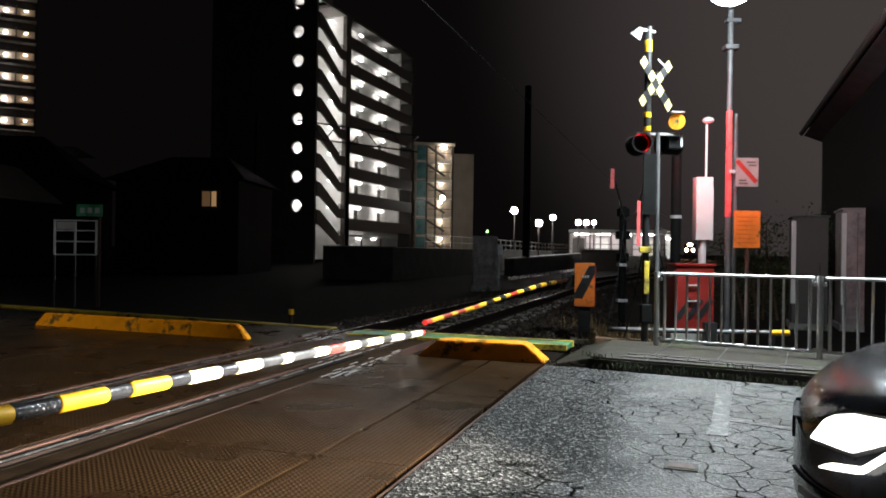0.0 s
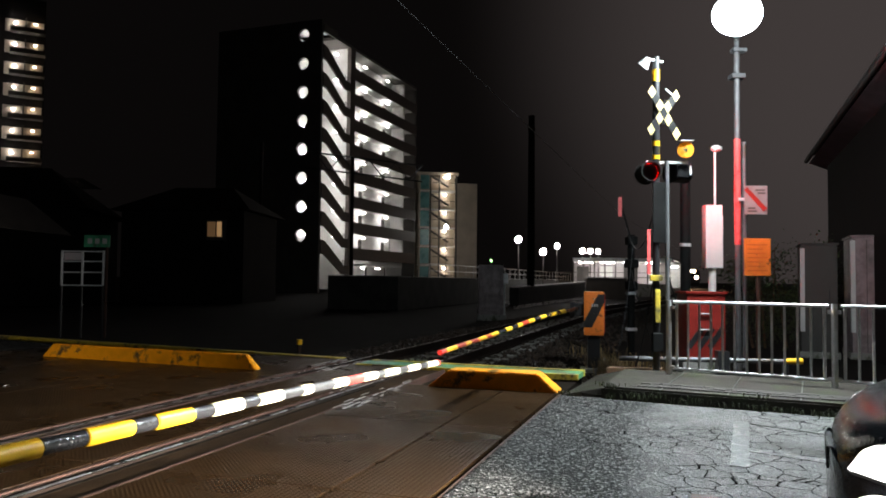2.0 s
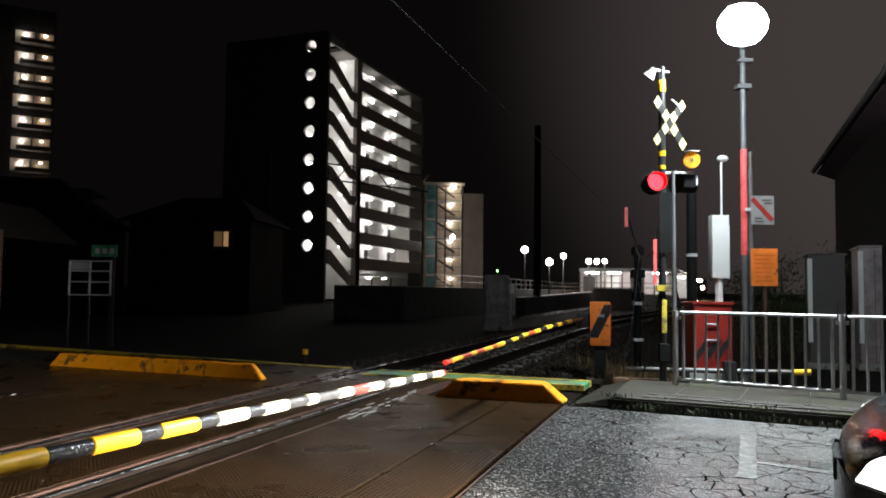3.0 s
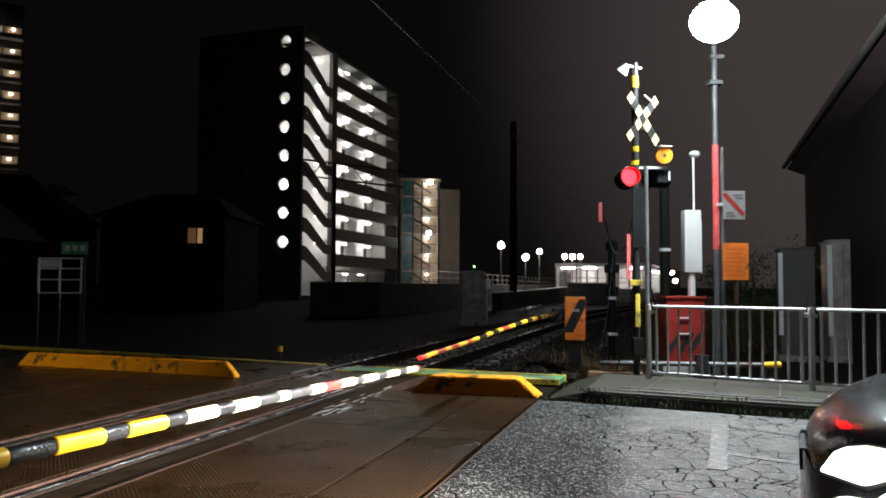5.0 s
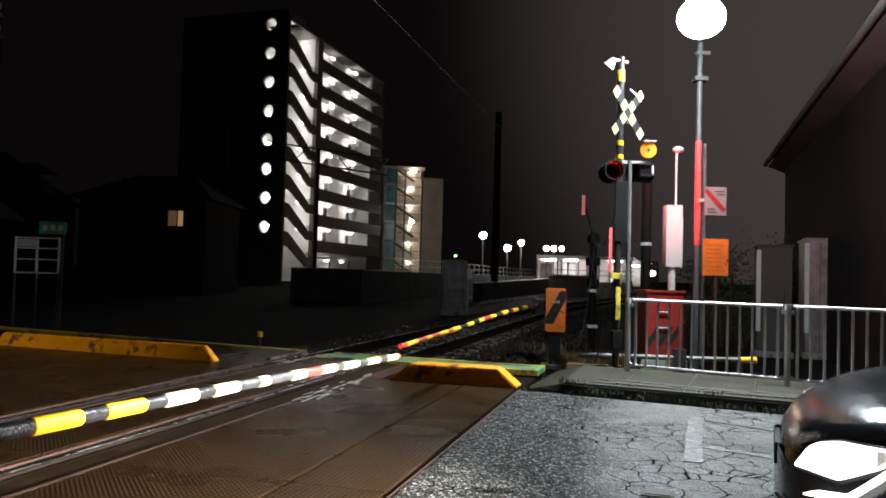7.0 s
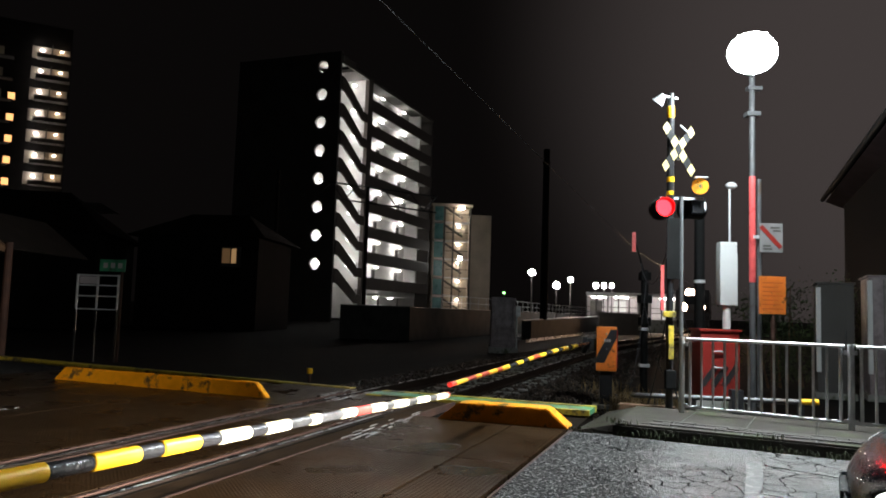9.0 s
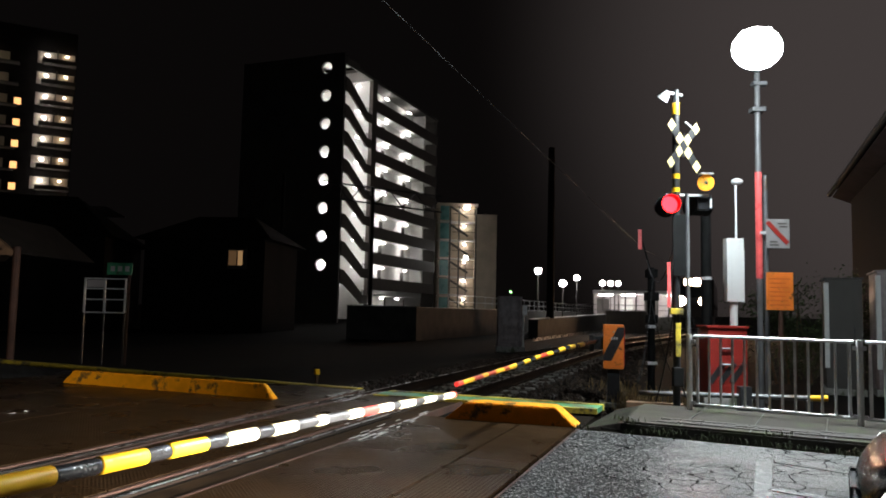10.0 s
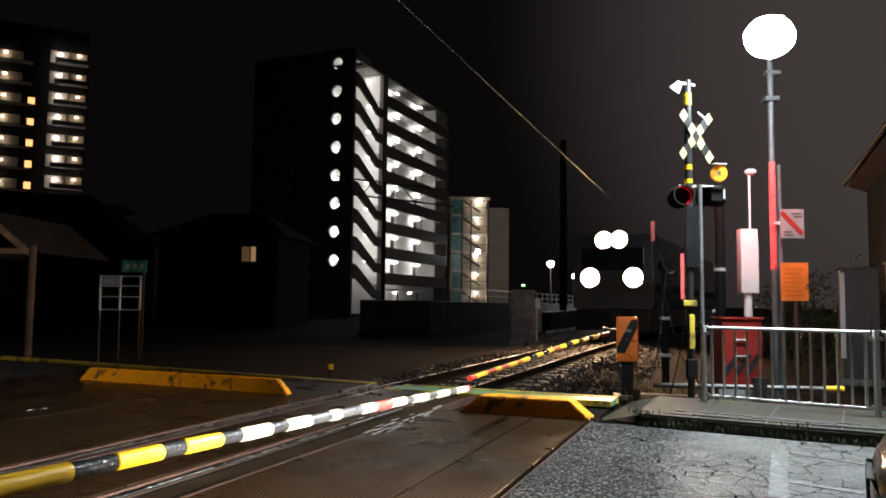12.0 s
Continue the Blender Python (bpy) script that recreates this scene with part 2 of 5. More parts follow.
def asphalt_material():
    m = bpy.data.materials.new("wet_cracked_asphalt")
    m.use_nodes = True
    nt = m.node_tree
    b = nt.nodes["Principled BSDF"]
    co = nt.nodes.new("ShaderNodeTexCoord")

    def noise_tex(scale, detail=5, vec=None):
        n = nt.nodes.new("ShaderNodeTexNoise")
        n.inputs["Scale"].default_value, n.inputs["Detail"].default_value = scale, detail
        nt.links.new(vec or co.outputs["Object"], n.inputs["Vector"])
        return n

    def rng(src, a, b2, c, d):
        r = nt.nodes.new("ShaderNodeMapRange")
        for i, v in enumerate((a, b2, c, d)):
            r.inputs[i + 1].default_value = v
        nt.links.new(src, r.inputs[0])
        return r.outputs[0]

    def mix(fac, a, b2, mode="MIX"):
        x = nt.nodes.new("ShaderNodeMix")
        x.data_type, x.blend_type = "RGBA", mode
        for sock, v in ((x.inputs[0], fac), (x.inputs[6], a), (x.inputs[7], b2)):
            if isinstance(v, (int, float)):
                sock.default_value = v
            elif isinstance(v, tuple):
                sock.default_value = (*v, 1)
            else:
                nt.links.new(v, sock)
        return x.outputs[2]

    big = noise_tex(0.9)
    agg = nt.nodes.new("ShaderNodeTexVoronoi")
    agg.inputs["Scale"].default_value = 75
    nt.links.new(co.outputs["Object"], agg.inputs["Vector"])
    # crazed crack network, only in worn areas
    warp = noise_tex(2.2, 6)
    add = nt.nodes.new("ShaderNodeVectorMath")
    add.operation = "MULTIPLY_ADD"
    nt.links.new(warp.outputs["Color"], add.inputs[0])
    add.inputs[1].default_value = (0.28, 0.28, 0)
    nt.links.new(co.outputs["Object"], add.inputs[2])
    cr = nt.nodes.new("ShaderNodeTexVoronoi")
    cr.feature = "DISTANCE_TO_EDGE"
    cr.inputs["Scale"].default_value = 5.4
    nt.links.new(add.outputs[0], cr.inputs["Vector"])
    crack = rng(cr.outputs["Distance"], 0.008, 0.03, 1, 0)
    where = noise_tex(0.8, 2)
    gate = rng(where.outputs["Fac"], 0.46, 0.54, 0, 1)
    mul = nt.nodes.new("ShaderNodeMath")
    mul.operation = "MULTIPLY"
    nt.links.new(crack, mul.inputs[0])
    nt.links.new(gate, mul.inputs[1])
    # a coarse dark strip along the deck, worn paler road beyond it
    across = nt.nodes.new("ShaderNodeVectorMath")
    across.operation = "DOT_PRODUCT"
    across.inputs[1].default_value = NS
    nt.links.new(co.outputs["Object"], across.inputs[0])
    ragged = noise_tex(1.6, 6)
    shift = nt.nodes.new("ShaderNodeMath")
    shift.operation = "MULTIPLY_ADD"
    nt.links.new(ragged.outputs["Fac"], shift.inputs[0])
    shift.inputs[1].default_value = 1.1
    nt.links.new(across.outputs["Value"], shift.inputs[2])
    worn = rng(shift.outputs[0], 0.0, 0.5, 0, 1)
    pale = mix(rng(big.outputs["Fac"], 0.35, 0.65, 0, 1), (0.036, 0.035, 0.033), (0.085, 0.082, 0.078))
    base = mix(worn, (0.011, 0.011, 0.0105), pale)
    base = mix(rng(agg.outputs["Color"], 0.62, 0.95, 0, 0.8), base, (0.36, 0.35, 0.34))
    grain = noise_tex(160, 3)
    base = mix(0.55, base, mix(rng(grain.outputs["Fac"], 0.35, 0.65, 0, 1), (0.25, 0.25, 0.25), (1.6, 1.6, 1.6)), "MULTIPLY")
    base = mix(mul.outputs[0], base, (0.003, 0.003, 0.003))
    nt.links.new(base, b.inputs["Base Color"])
    wet = noise_tex(1.7, 4)
    film = rng(wet.outputs["Fac"], 0.35, 0.65, 0.3, 0.5)
    gloss = nt.nodes.new("ShaderNodeMix")
    nt.links.new(worn, gloss.inputs[0])
    gloss.inputs[2].default_value = 0.82
    nt.links.new(film, gloss.inputs[3])
    nt.links.new(gloss.outputs[0], b.inputs["Roughness"])
    shine = nt.nodes.new("ShaderNodeMath")
    shine.operation = "MULTIPLY"
    nt.links.new(rng(mul.outputs[0], 0.0, 0.6, 0.5, 0.0), shine.inputs[0])
    nt.links.new(rng(worn, 0.0, 1.0, 0.3, 1.0), shine.inputs[1])
    nt.links.new(shine.outputs[0], b.inputs["Specular IOR Level"])
    h = nt.nodes.new("ShaderNodeMath")
    h.operation = "MULTIPLY_ADD"
    nt.links.new(mul.outputs[0], h.inputs[0])
    h.inputs[1].default_value = -1.2
    nt.links.new(agg.outputs["Distance"], h.inputs[2])
    bp = nt.nodes.new("ShaderNodeBump")
    bp.inputs["Strength"].default_value, bp.inputs["Distance"].default_value = 0.8, 0.014
    nt.links.new(h.outputs[0], bp.inputs["Height"])
    nt.links.new(bp.outputs[0], b.inputs["Normal"])
    return m


def plate_material():
    """Wet brown checker plate: small raised bars in alternating directions."""
    m = mat("wet_checker_plate", (0.03, 0.0155, 0.0065), 0.32, 0.1, var=0.35, rvar=0.27, scale=1.6, bump=0.0, dirt=(0.014, 0.0075, 0.0035), dirt_amount=0.45, dirt_scale=1.5, soft=0.18)
    m.node_tree.nodes["Principled BSDF"].inputs["Specular IOR Level"].default_value = 0.09
    nt = m.node_tree
    b = nt.nodes["Principled BSDF"]
    co = nt.nodes.new("ShaderNodeTexCoord")
    mp = nt.nodes.new("ShaderNodeMapping")
    mp.inputs["Rotation"].default_value = (0, 0, radians(45))
    mp.inputs["Scale"].default_value = (44, 44, 44)
    nt.links.new(co.outputs["Object"], mp.inputs["Vector"])
    ck = nt.nodes.new("ShaderNodeTexChecker")
    ck.inputs["Scale"].default_value = 1.0
    nt.links.new(mp.outputs[0], ck.inputs["Vector"])
    w = []
    for ax in ("X", "Y"):
        wv = nt.nodes.new("ShaderNodeTexWave")
        wv.bands_direction = ax
        wv.inputs["Scale"].default_value = 0.314
        wv.inputs["Distortion"].default_value = 0
        nt.links.new(mp.outputs[0], wv.inputs["Vector"])
        w.append(wv)
    mx = nt.nodes.new("ShaderNodeMix")
    nt.links.new(ck.outputs["Fac"], mx.inputs[0])
    nt.links.new(w[0].outputs["Fac"], mx.inputs[2])
    nt.links.new(w[1].outputs["Fac"], mx.inputs[3])
    bp = nt.nodes.new("ShaderNodeBump")
    bp.inputs["Strength"].default_value, bp.inputs["Distance"].default_value = 0.5, 0.006
    nt.links.new(mx.outputs[0], bp.inputs["Height"])
    nt.links.new(bp.outputs[0], b.inputs["Normal"])
    return m


M["asphalt"] = asphalt_material()
M["plate"] = plate_material()

DECK_A0, DECK_A1 = -6.0, 9.35
# road slab on the near side of the track
RD = Vector((0.894, -0.447, 0))           # along the road, away from the track
K0 = Vector((1.17, 7.30, 0))              # where the pavement kerb meets the deck
bm = bmesh.new()
e0, e1 = sa(-1.24, DECK_A0), sa(-1.24, 7.30)
far = [K0 + RD * 40, e0 + RD * 40]
prism(bm, [(e0.x, e0.y), (far[1].x, far[1].y), (far[0].x, far[0].y), (K0.x, K0.y), (e1.x, e1.y)], -0.3, 0.0)
tagged(part("road", bm, M["asphalt"]), "wet cracked asphalt road under the street lamp", "road", kind="structure")

# ---- the crossing deck ----
deck = thing("crossing_deck", TRACK.copy(), "brown wet checker-plate crossing deck between asphalt and rails", "deck", kind="structure")


def plate(x0, x1, y0, y1):
    return bmx(box, x0 + 0.011, x1 - 0.011, y0 + 0.006, y1 - 0.006, -0.06, 0.0, 0.004)


for s0, s1 in ((-2.93, -1.83), (-1.83, -1.285)):
    for i in range(8):
        a0 = -6.0 + i * 1.92
        part("plate", plate(s0, s1, a0, min(a0 + 1.92, 7.45 if s1 > -2 else 9.3)), M["plate"], deck)
for s0, s1 in ((-4.25, -3.42),):
    for i in range(8):
        a0 = -6.0 + i * 1.92
        part("plate", plate(s0, s1, a0, min(a0 + 1.92, 9.35)), M["plate"], deck)
for s0, s1 in ((-6.2, -4.56), (-7.9, -6.2), (-9.6, -7.9)):
    for i in range(6):
        a0 = -6.0 + i * 2.6
        part("plate", plate(s0, s1, a0, min(a0 + 2.6, 9.5)), M["plate"], deck)
part("deck_bed", bmx(box, -12, -1.3, -6, 9.3, -0.31, -0.075), M["rubber"], deck)
for s0, s1 in ((-3.31, -2.965), (-4.255, -4.20), (-4.52, -4.44)):
    part("rubber_filler", bmx(box, s0, s1, -6, 9.3, -0.08, -0.018, 0.004), M["grime"], deck, "dark grimy rubber filler")
for s in (-2.94, -3.385, -4.28, -4.53, -1.24):
    part("edge_beam", bmx(box, s - 0.016, s + 0.016, -6, 9.35 if s < -2 else 7.35, -0.2, 0.0, 0.004), M["rust"], deck, "rusty steel edge angle")

# black grooves beside the rails and the road edge
for s in (-3.335, -3.215, -2.985, -1.262):
    part("groove", bmx(box, s - 0.014, s + 0.014, -6, 7.3, -0.03, -0.015), M["rubber"], deck, "black groove")

# pale streaks painted along the rails for wet glints on tyre-worn steel
rnd = random.Random(12)
for s, lo, hi, n, top in ((-2.80, 5.9, 6.3, 2, 0.0), (-2.86, 5.7, 7.2, 7, 0.0), (-2.92, 5.7, 7.6, 8, 0.0), (-3.05, 6.2, 7.9, 4, -0.0175), (-3.385, 6.5, 7.6, 6, 0.0), (-3.46, 6.7, 8.2, 6, 0.0), (-4.22, 8.0, 9.2, 5, 0.0), (-4.28, 7.9, 9.2, 6, 0.0), (-4.53, 8.2, 9.3, 5, 0.0), (-4.62, 8.5, 9.35, 5, 0.0), (-6.6, 5.5, 5.9, 2, 0.0)):
    for k in range(n):
        a = lo + (hi - lo) * (k + rnd.random() * 0.7) / n
        c = s + rnd.uniform(-0.035, 0.035)
        w = rnd.uniform(0.003, 0.011)
        part("glint_streak", bmx(box, c - w, c + w, a, a + rnd.uniform(0.05, 0.26), top + 0.0005, top + 0.0045, 0.0015), M["wear_glint"], deck, "pale streak for a glint on the tyre-worn edge")

# road beyond the track
bm = bmesh.new()
pts = [sa(-9.6, -6), sa(-9.6, 9.6), sa(-40, 13.5), sa(-40, -12)]
prism(bm, [(p.x, p.y) for p in pts], -0.3, -0.01)
tagged(part("far_road", bm, M["asphalt"]), "dark wet asphalt road beyond the track", "road", kind="structure")
# green and yellow painted edge of the deck
edge = thing("deck_edge_stripe", Matrix.Identity(4), "green edge strip with worn yellow lines", "road marking", kind="structure")


def strip(bm, p, q, w, z0, z1):
    d = (q - p).normalized()
    n = Vector((-d.y, d.x, 0)) * (w / 2)
    prism(bm, [((p - n).x, (p - n).y), ((q - n).x, (q - n).y), ((q + n).x, (q + n).y), ((p + n).x, (p + n).y)], z0, z1)


P0, P1 = Vector((-0.95, 10.2, 0)), Vector((1.75, 9.22, 0))
n0 = Vector((0.34, 0.94, 0))
part("green_band", bmx(strip, P0 - n0 * 0.25, P1 - n0 * 0.25, 0.34, -0.05, 0.012), M["green"], edge)
part("yellow_line", bmx(strip, P0, P1, 0.12, -0.06, 0.016), M["line_yellow"], edge)
part("yellow_line", bmx(strip, P0 - n0 * 0.5, P1 - n0 * 0.45, 0.07, -0.05, 0.014), M["line_yellow"], edge)
Q0, Q1 = Vector((-9.2, 14.2, 0)), Vector((-1.4, 10.42, 0))
part("yellow_line", bmx(strip, Q0, Q1, 0.14, -0.06, 0.012), M["line_yellow"], edge)

# ---- track: ballast, sleepers, rails ----


def sweep(bm, profile, points):
    """A profile (right, up) carried along a line of points."""
    rings = []
    for i, p in enumerate(points):
        d = (points[min(i + 1, len(points) - 1)] - points[max(i - 1, 0)]).normalized()
        n = Vector((d.y, -d.x, 0))
        rings.append([bm.verts.new(p + n * x + Vector((0, 0, z))) for x, z in profile])
    k = len(profile)
    for r0, r1 in zip(rings, rings[1:]):
        for i in range(k):
            bm.faces.new((r0[i], r0[(i + 1) % k], r1[(i + 1) % k], r1[i]))
    bm.faces.new(rings[0][::-1])
    bm.faces.new(rings[-1])


RAIL = [(-0.06, -0.15), (0.06, -0.15), (0.06, -0.138), (0.012, -0.12), (0.012, -0.04), (0.033, -0.028), (0.033, -0.004), (0.027, 0.0), (-0.027, 0.0), (-0.033, -0.004), (-0.033, -0.028), (-0.012, -0.04), (-0.012, -0.12), (-0.06, -0.138)]
A_LINE = [-6, 0, 5, 9.4, 13, 17, 21] + [22 + 4 * i for i in range(1, 45)]
track = thing("railway_track", Matrix.Identity(4), "wet steel rails on ballast with sleepers", "railway track", kind="structure")
for s in (RAIL_A, RAIL_B):
    part("rail", bmx(sweep, RAIL, [sa(s + bend(a), a) for a in A_LINE]), M["rail_side"], track, "rusty rail sides")
    part("running_surface", bmx(sweep, [(-0.014, 0.0), (0.014, 0.0), (0.011, 0.003), (-0.011, 0.003)], [sa(s + bend(a), a) for a in A_LINE]), M["steel"], track, "polished wet steel running surface")
# a second track, farther from the viewer
for s in (-8.3, -9.43):
    part("rail", bmx(sweep, RAIL, [sa(s, a, -0.16) for a in (36, 60, 190)]), M["steel"], track, "polished wet steel rail")
sl = bmx(box, -1.0, 1.0, -0.11, 0.11, -0.3, -0.155, 0.01)
first = part("sleeper", sl, M["concrete"], track)
first.matrix_basis = TRACK @ pose((RAIL_A + RAIL_B) / 2, 9.9, 0)
for i in range(1, 90):
    a = 9.9 + i * 0.62
    ob = new("sleeper", first.data)
    ob.parent = track
    ob.matrix_basis = TRACK @ pose((RAIL_A + RAIL_B) / 2 + bend(a), a, 0)


def pebble(bm, c, r, rnd):
    m = Matrix.Translation(c) @ Euler((rnd.random() * 6, rnd.random() * 6, rnd.random() * 6)).to_matrix().to_4x4() @ Matrix.Diagonal((r * rnd.uniform(0.7, 1.3), r * rnd.uniform(0.7, 1.2), r * rnd.uniform(0.5, 0.9), 1))
    return m


def ballast():
    rnd = random.Random(4)
    ico = bmesh.new()
    bmesh.ops.create_icosphere(ico, subdivisions=1, radius=1)
    base = np.array([v.co[:] for v in ico.verts])
    tri = np.array([[v.index for v in f.verts] for f in ico.faces])
    ico.free()
    vs, fs, n = [], [], 0
    for i in range(11000):
        u = rnd.random() ** 1.8
        a = 9.45 + u * 30
        s = rnd.uniform(-6.0, -1.4) + bend(a)
        centre = -3.83 + bend(a)
        z = -0.19 if abs(s - centre) < 1.5 else -0.19 - 0.1 * min(1, abs(s - centre) - 1.5)
        p = sa(s, a, z + rnd.uniform(-0.03, 0.03))
        m = np.array(pebble(None, p, rnd.uniform(0.025, 0.055), rnd))
        jit = base * (1 + 0.25 * (np.random.RandomState(i).rand(len(base), 1) - 0.5))
        vs.append(jit @ m[:3, :3].T + m[:3, 3])
        fs.append(tri + n)
        n += len(base)
    me = bpy.data.meshes.new("ballast")
    me.from_pydata(np.concatenate(vs).tolist(), [], np.concatenate(fs).tolist())
    me.materials.append(M["stone"])
    return tagged(new("ballast", me), "wet brown crushed-stone ballast", "ballast", kind="stuff")


M["stone"] = mat("wet_ballast_stone", (0.05, 0.034, 0.025), 0.4, var=0.5, scale=9, bump=0.3, fine=60)
ballast()
bm = bmesh.new()
sweep(bm, [(-3.4, -0.34), (3.2, -0.34), (1.7, -0.2), (-1.7, -0.2)], [sa(-3.83 + bend(a), a) for a in A_LINE if a > 9])
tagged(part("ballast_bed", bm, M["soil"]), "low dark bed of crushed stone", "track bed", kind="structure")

# ---- yellow kerb blocks ----


def kerb_block(p, q, h, w, slope):
    """A long painted block with sloped ends, from p to q."""
    p, q = Vector((*p, 0)), Vector((*q, 0))
    L = (q - p).length
    ang = math.degrees(math.atan2(q.y - p.y, q.x - p.x))
    bm = bmesh.new()
    lo = [(0, 0), (L, 0), (L, w), (0, w)]
    hi = [(slope, 0.03), (L - slope, 0.03), (L - slope, w - 0.03), (slope, w - 0.03)]
    a = [bm.verts.new((x, y, 0)) for x, y in lo]
    b = [bm.verts.new((x, y, h)) for x, y in hi]
    bm.faces.new(b)
    bm.faces.new(a[::-1])
    for i in range(4):
        bm.faces.new((a[i], a[(i + 1) % 4], b[(i + 1) % 4], b[i]))
    bmesh.ops.bevel(bm, geom=list(bm.edges), offset=0.012, segments=2, affect="EDGES")
    bmesh.ops.subdivide_edges(bm, edges=[e for e in bm.edges if e.calc_length() > 0.5], cuts=14)
    for v in bm.verts:
        v.co += noise.noise_vector(v.co * 6) * 0.008
    ob = part("kerb_block", bm, M["yellow"], smooth=True)
    ob.matrix_basis = pose(p.x, p.y, 0.0, 0, 0, ang)
    return tagged(ob, "chipped yellow-painted concrete kerb block on the deck edge", "kerb block", "kerb blocks along the deck")


kerb_block((-5.56, 10.31), (-2.26, 9.0), 0.18, 0.13, 0.17)
kerb_block((-0.17, 7.80), (1.14, 7.40), 0.18, 0.34, 0.22)

# ---- pavement with fence ----
pave = thing("pavement", Matrix.Identity(4), "raised concrete pavement with a dark kerb face and weeds", "pavement", kind="structure")
KN = Vector((0.447, 0.894, 0))
bm = bmesh.new()
c = [K0 + RD * 0.35 + KN * 0.12, K0 + RD * 30, K0 + RD * 30 + KN * 1.6, K0 + RD * 0.2 + KN * 1.7]
prism(bm, [(v.x, v.y) for v in c], -0.3, 0.10)
bmesh.ops.bevel(bm, geom=[e for e in bm.edges if e.calc_length() > 1 and min(v.co.z for v in e.verts) > 0], offset=0.02, segments=2, affect="EDGES")
part("slab", bm, M["wet_concrete"], pave)
bm = bmesh.new()
c = [K0 + KN * 0.02, K0 + RD * 0.4 + KN * 0.1, K0 + RD * 0.25 + KN * 1.7, K0 + RD * -0.1 + KN * 1.7]
lo = [bm.verts.new((v.x, v.y, 0.004)) for v in c]
lo[1].co.z = lo[2].co.z = 0.095
bm.faces.new(lo)
bmesh.ops.solidify(bm, geom=bm.faces[:], thickness=0.05)
part("ramp", bm, M["wet_concrete"], pave)


def fence_panel(p, q, n):
    """Posts with two rails and upright bars, from post p to post q."""
    p, q = Vector((*p, 0.10)), Vector((*q, 0.10))
    d = q - p
    ang = math.degrees(math.atan2(d.y, d.x))
    L = d.length
    t = thing("pedestrian_fence", pose(p.x, p.y, p.z, 0, 0, ang), "silver galvanised pedestrian fence panel on the pavement", "fence", "fence panels on the pavement")
    bm = bmx(cyl, (0, 0, -0.02), (0, 0, 0.82), 0.03, n=16)
    part("post", bm, M["galv"], t, smooth=True)
    for z in (0.80, 0.07):
        part("rail", bmx(cyl, (0.05, 0, z), (L - 0.05, 0, z), 0.017, n=12), M["galv"], t, smooth=True)
        for x, k in ((0.03, 1), (L - 0.03, -1)):
            part("bracket", bmx(box, x - 0.03, x + 0.03, -0.022, 0.022, z - 0.08 if z > 0.5 else z - 0.01, z - 0.04 if z > 0.5 else z + 0.03, 0.004), M["galv"], t)
    for i in range(n):
        x = 0.09 + (L - 0.18) * i / (n - 1)
        r = 0.013 if 0 < i < n - 1 else 0.016
        part("bar", bmx(cyl, (x, 0, 0.07), (x, 0, 0.80), r, n=8), M["galv"], t, smooth=True)
    return t


F1, F2 = Vector((2.49, 8.22)), Vector((3.84, 7.30))
FD = (F2 - F1)
for i in range(4):
    a, b = F1 + FD * i, F1 + FD * (i + 1)
    fence_panel((a.x, a.y), (b.x, b.y), 13)

# joints in the pavement
for k in range(9):
    p = K0 + RD * (0.9 + k * 0.6) + KN * 0.13
    part("joint", bmx(strip, p, p + KN * 1.45, 0.012, 0.09, 0.103), M["black"], pave)
part("kerb_line", bmx(strip, K0 + RD * 0.6 + KN * 0.27, K0 + RD * 12 + KN * 0.27, 0.012, 0.09, 0.103), M["black"], pave)

# a band of small dark pavers behind the kerb stones
M["paver"] = mat("dark_wet_paver", (0.03, 0.025, 0.023), 0.5, var=0.4, scale=8, bump=0.4, fine=70)
pv = bmx(box, -0.096, 0.096, -0.046, 0.046, -0.02, 0.006, 0.004)
pv_mesh = bpy.data.meshes.new("paver")
pv.to_mesh(pv_mesh)
pv.free()
pv_mesh.materials.append(M["paver"])
rp = random.Random(21)
for i in range(30):
    for j in range(3):
        p = K0 + RD * (0.75 + i * 0.2 + (0.1 if j % 2 else 0)) + KN * (0.34 + j * 0.1)
        ob = new("paver", pv_mesh)
        ob.parent = pave
        ob.matrix_basis = pose(p.x, p.y, 0.101 + rp.uniform(-0.002, 0.003), rp.uniform(-1.5, 1.5), rp.uniform(-1, 1), -26.57 + rp.uniform(-1, 1))

# ---- barrier booms ----


def boom(s, line, bands, r0, r1, label):
    """A barrier boom over the line s; line: (a, z) along it from root to tip; bands: (end a, material key)."""
    t = thing("barrier_boom", Matrix.Identity(4), label, "barrier boom", "crossing barriers")
    la, lz = [p[0] for p in line], [p[1] for p in line]
    up = la[-1] > la[0]

    def at(a):
        return sa(s, a, float(np.interp(a, la, lz) if up else np.interp(-a, [-q for q in la], lz)))

    a0, total = la[0], la[-1] - la[0]
    for a1, key in bands:
        ra, rb = (r0 + (r1 - r0) * (a - la[0]) / total for a in (a0, a1))
        if key in ("boom_black", "boom_grey"):
            ra, rb = ra * 0.88, rb * 0.88
        bm = bmx(cyl, at(a0), at(a1), ra, rb, n=20)
        bmesh.ops.bevel(bm, geom=[e for e in bm.edges if len(e.link_faces) == 2 and max(len(f.verts) for f in e.link_faces) > 4], offset=0.003, segments=1, affect="EDGES")
        part("band", bm, M[key], t, smooth=True)
        a0 = a1
    part("tip_cap", bmx(cyl, at(a0), at(a0) + (at(a0) - at(a0 - 0.03 * (1 if up else -1))), r1 * 1.1, n=16), M["boom_red"], t, smooth=True)
    return t


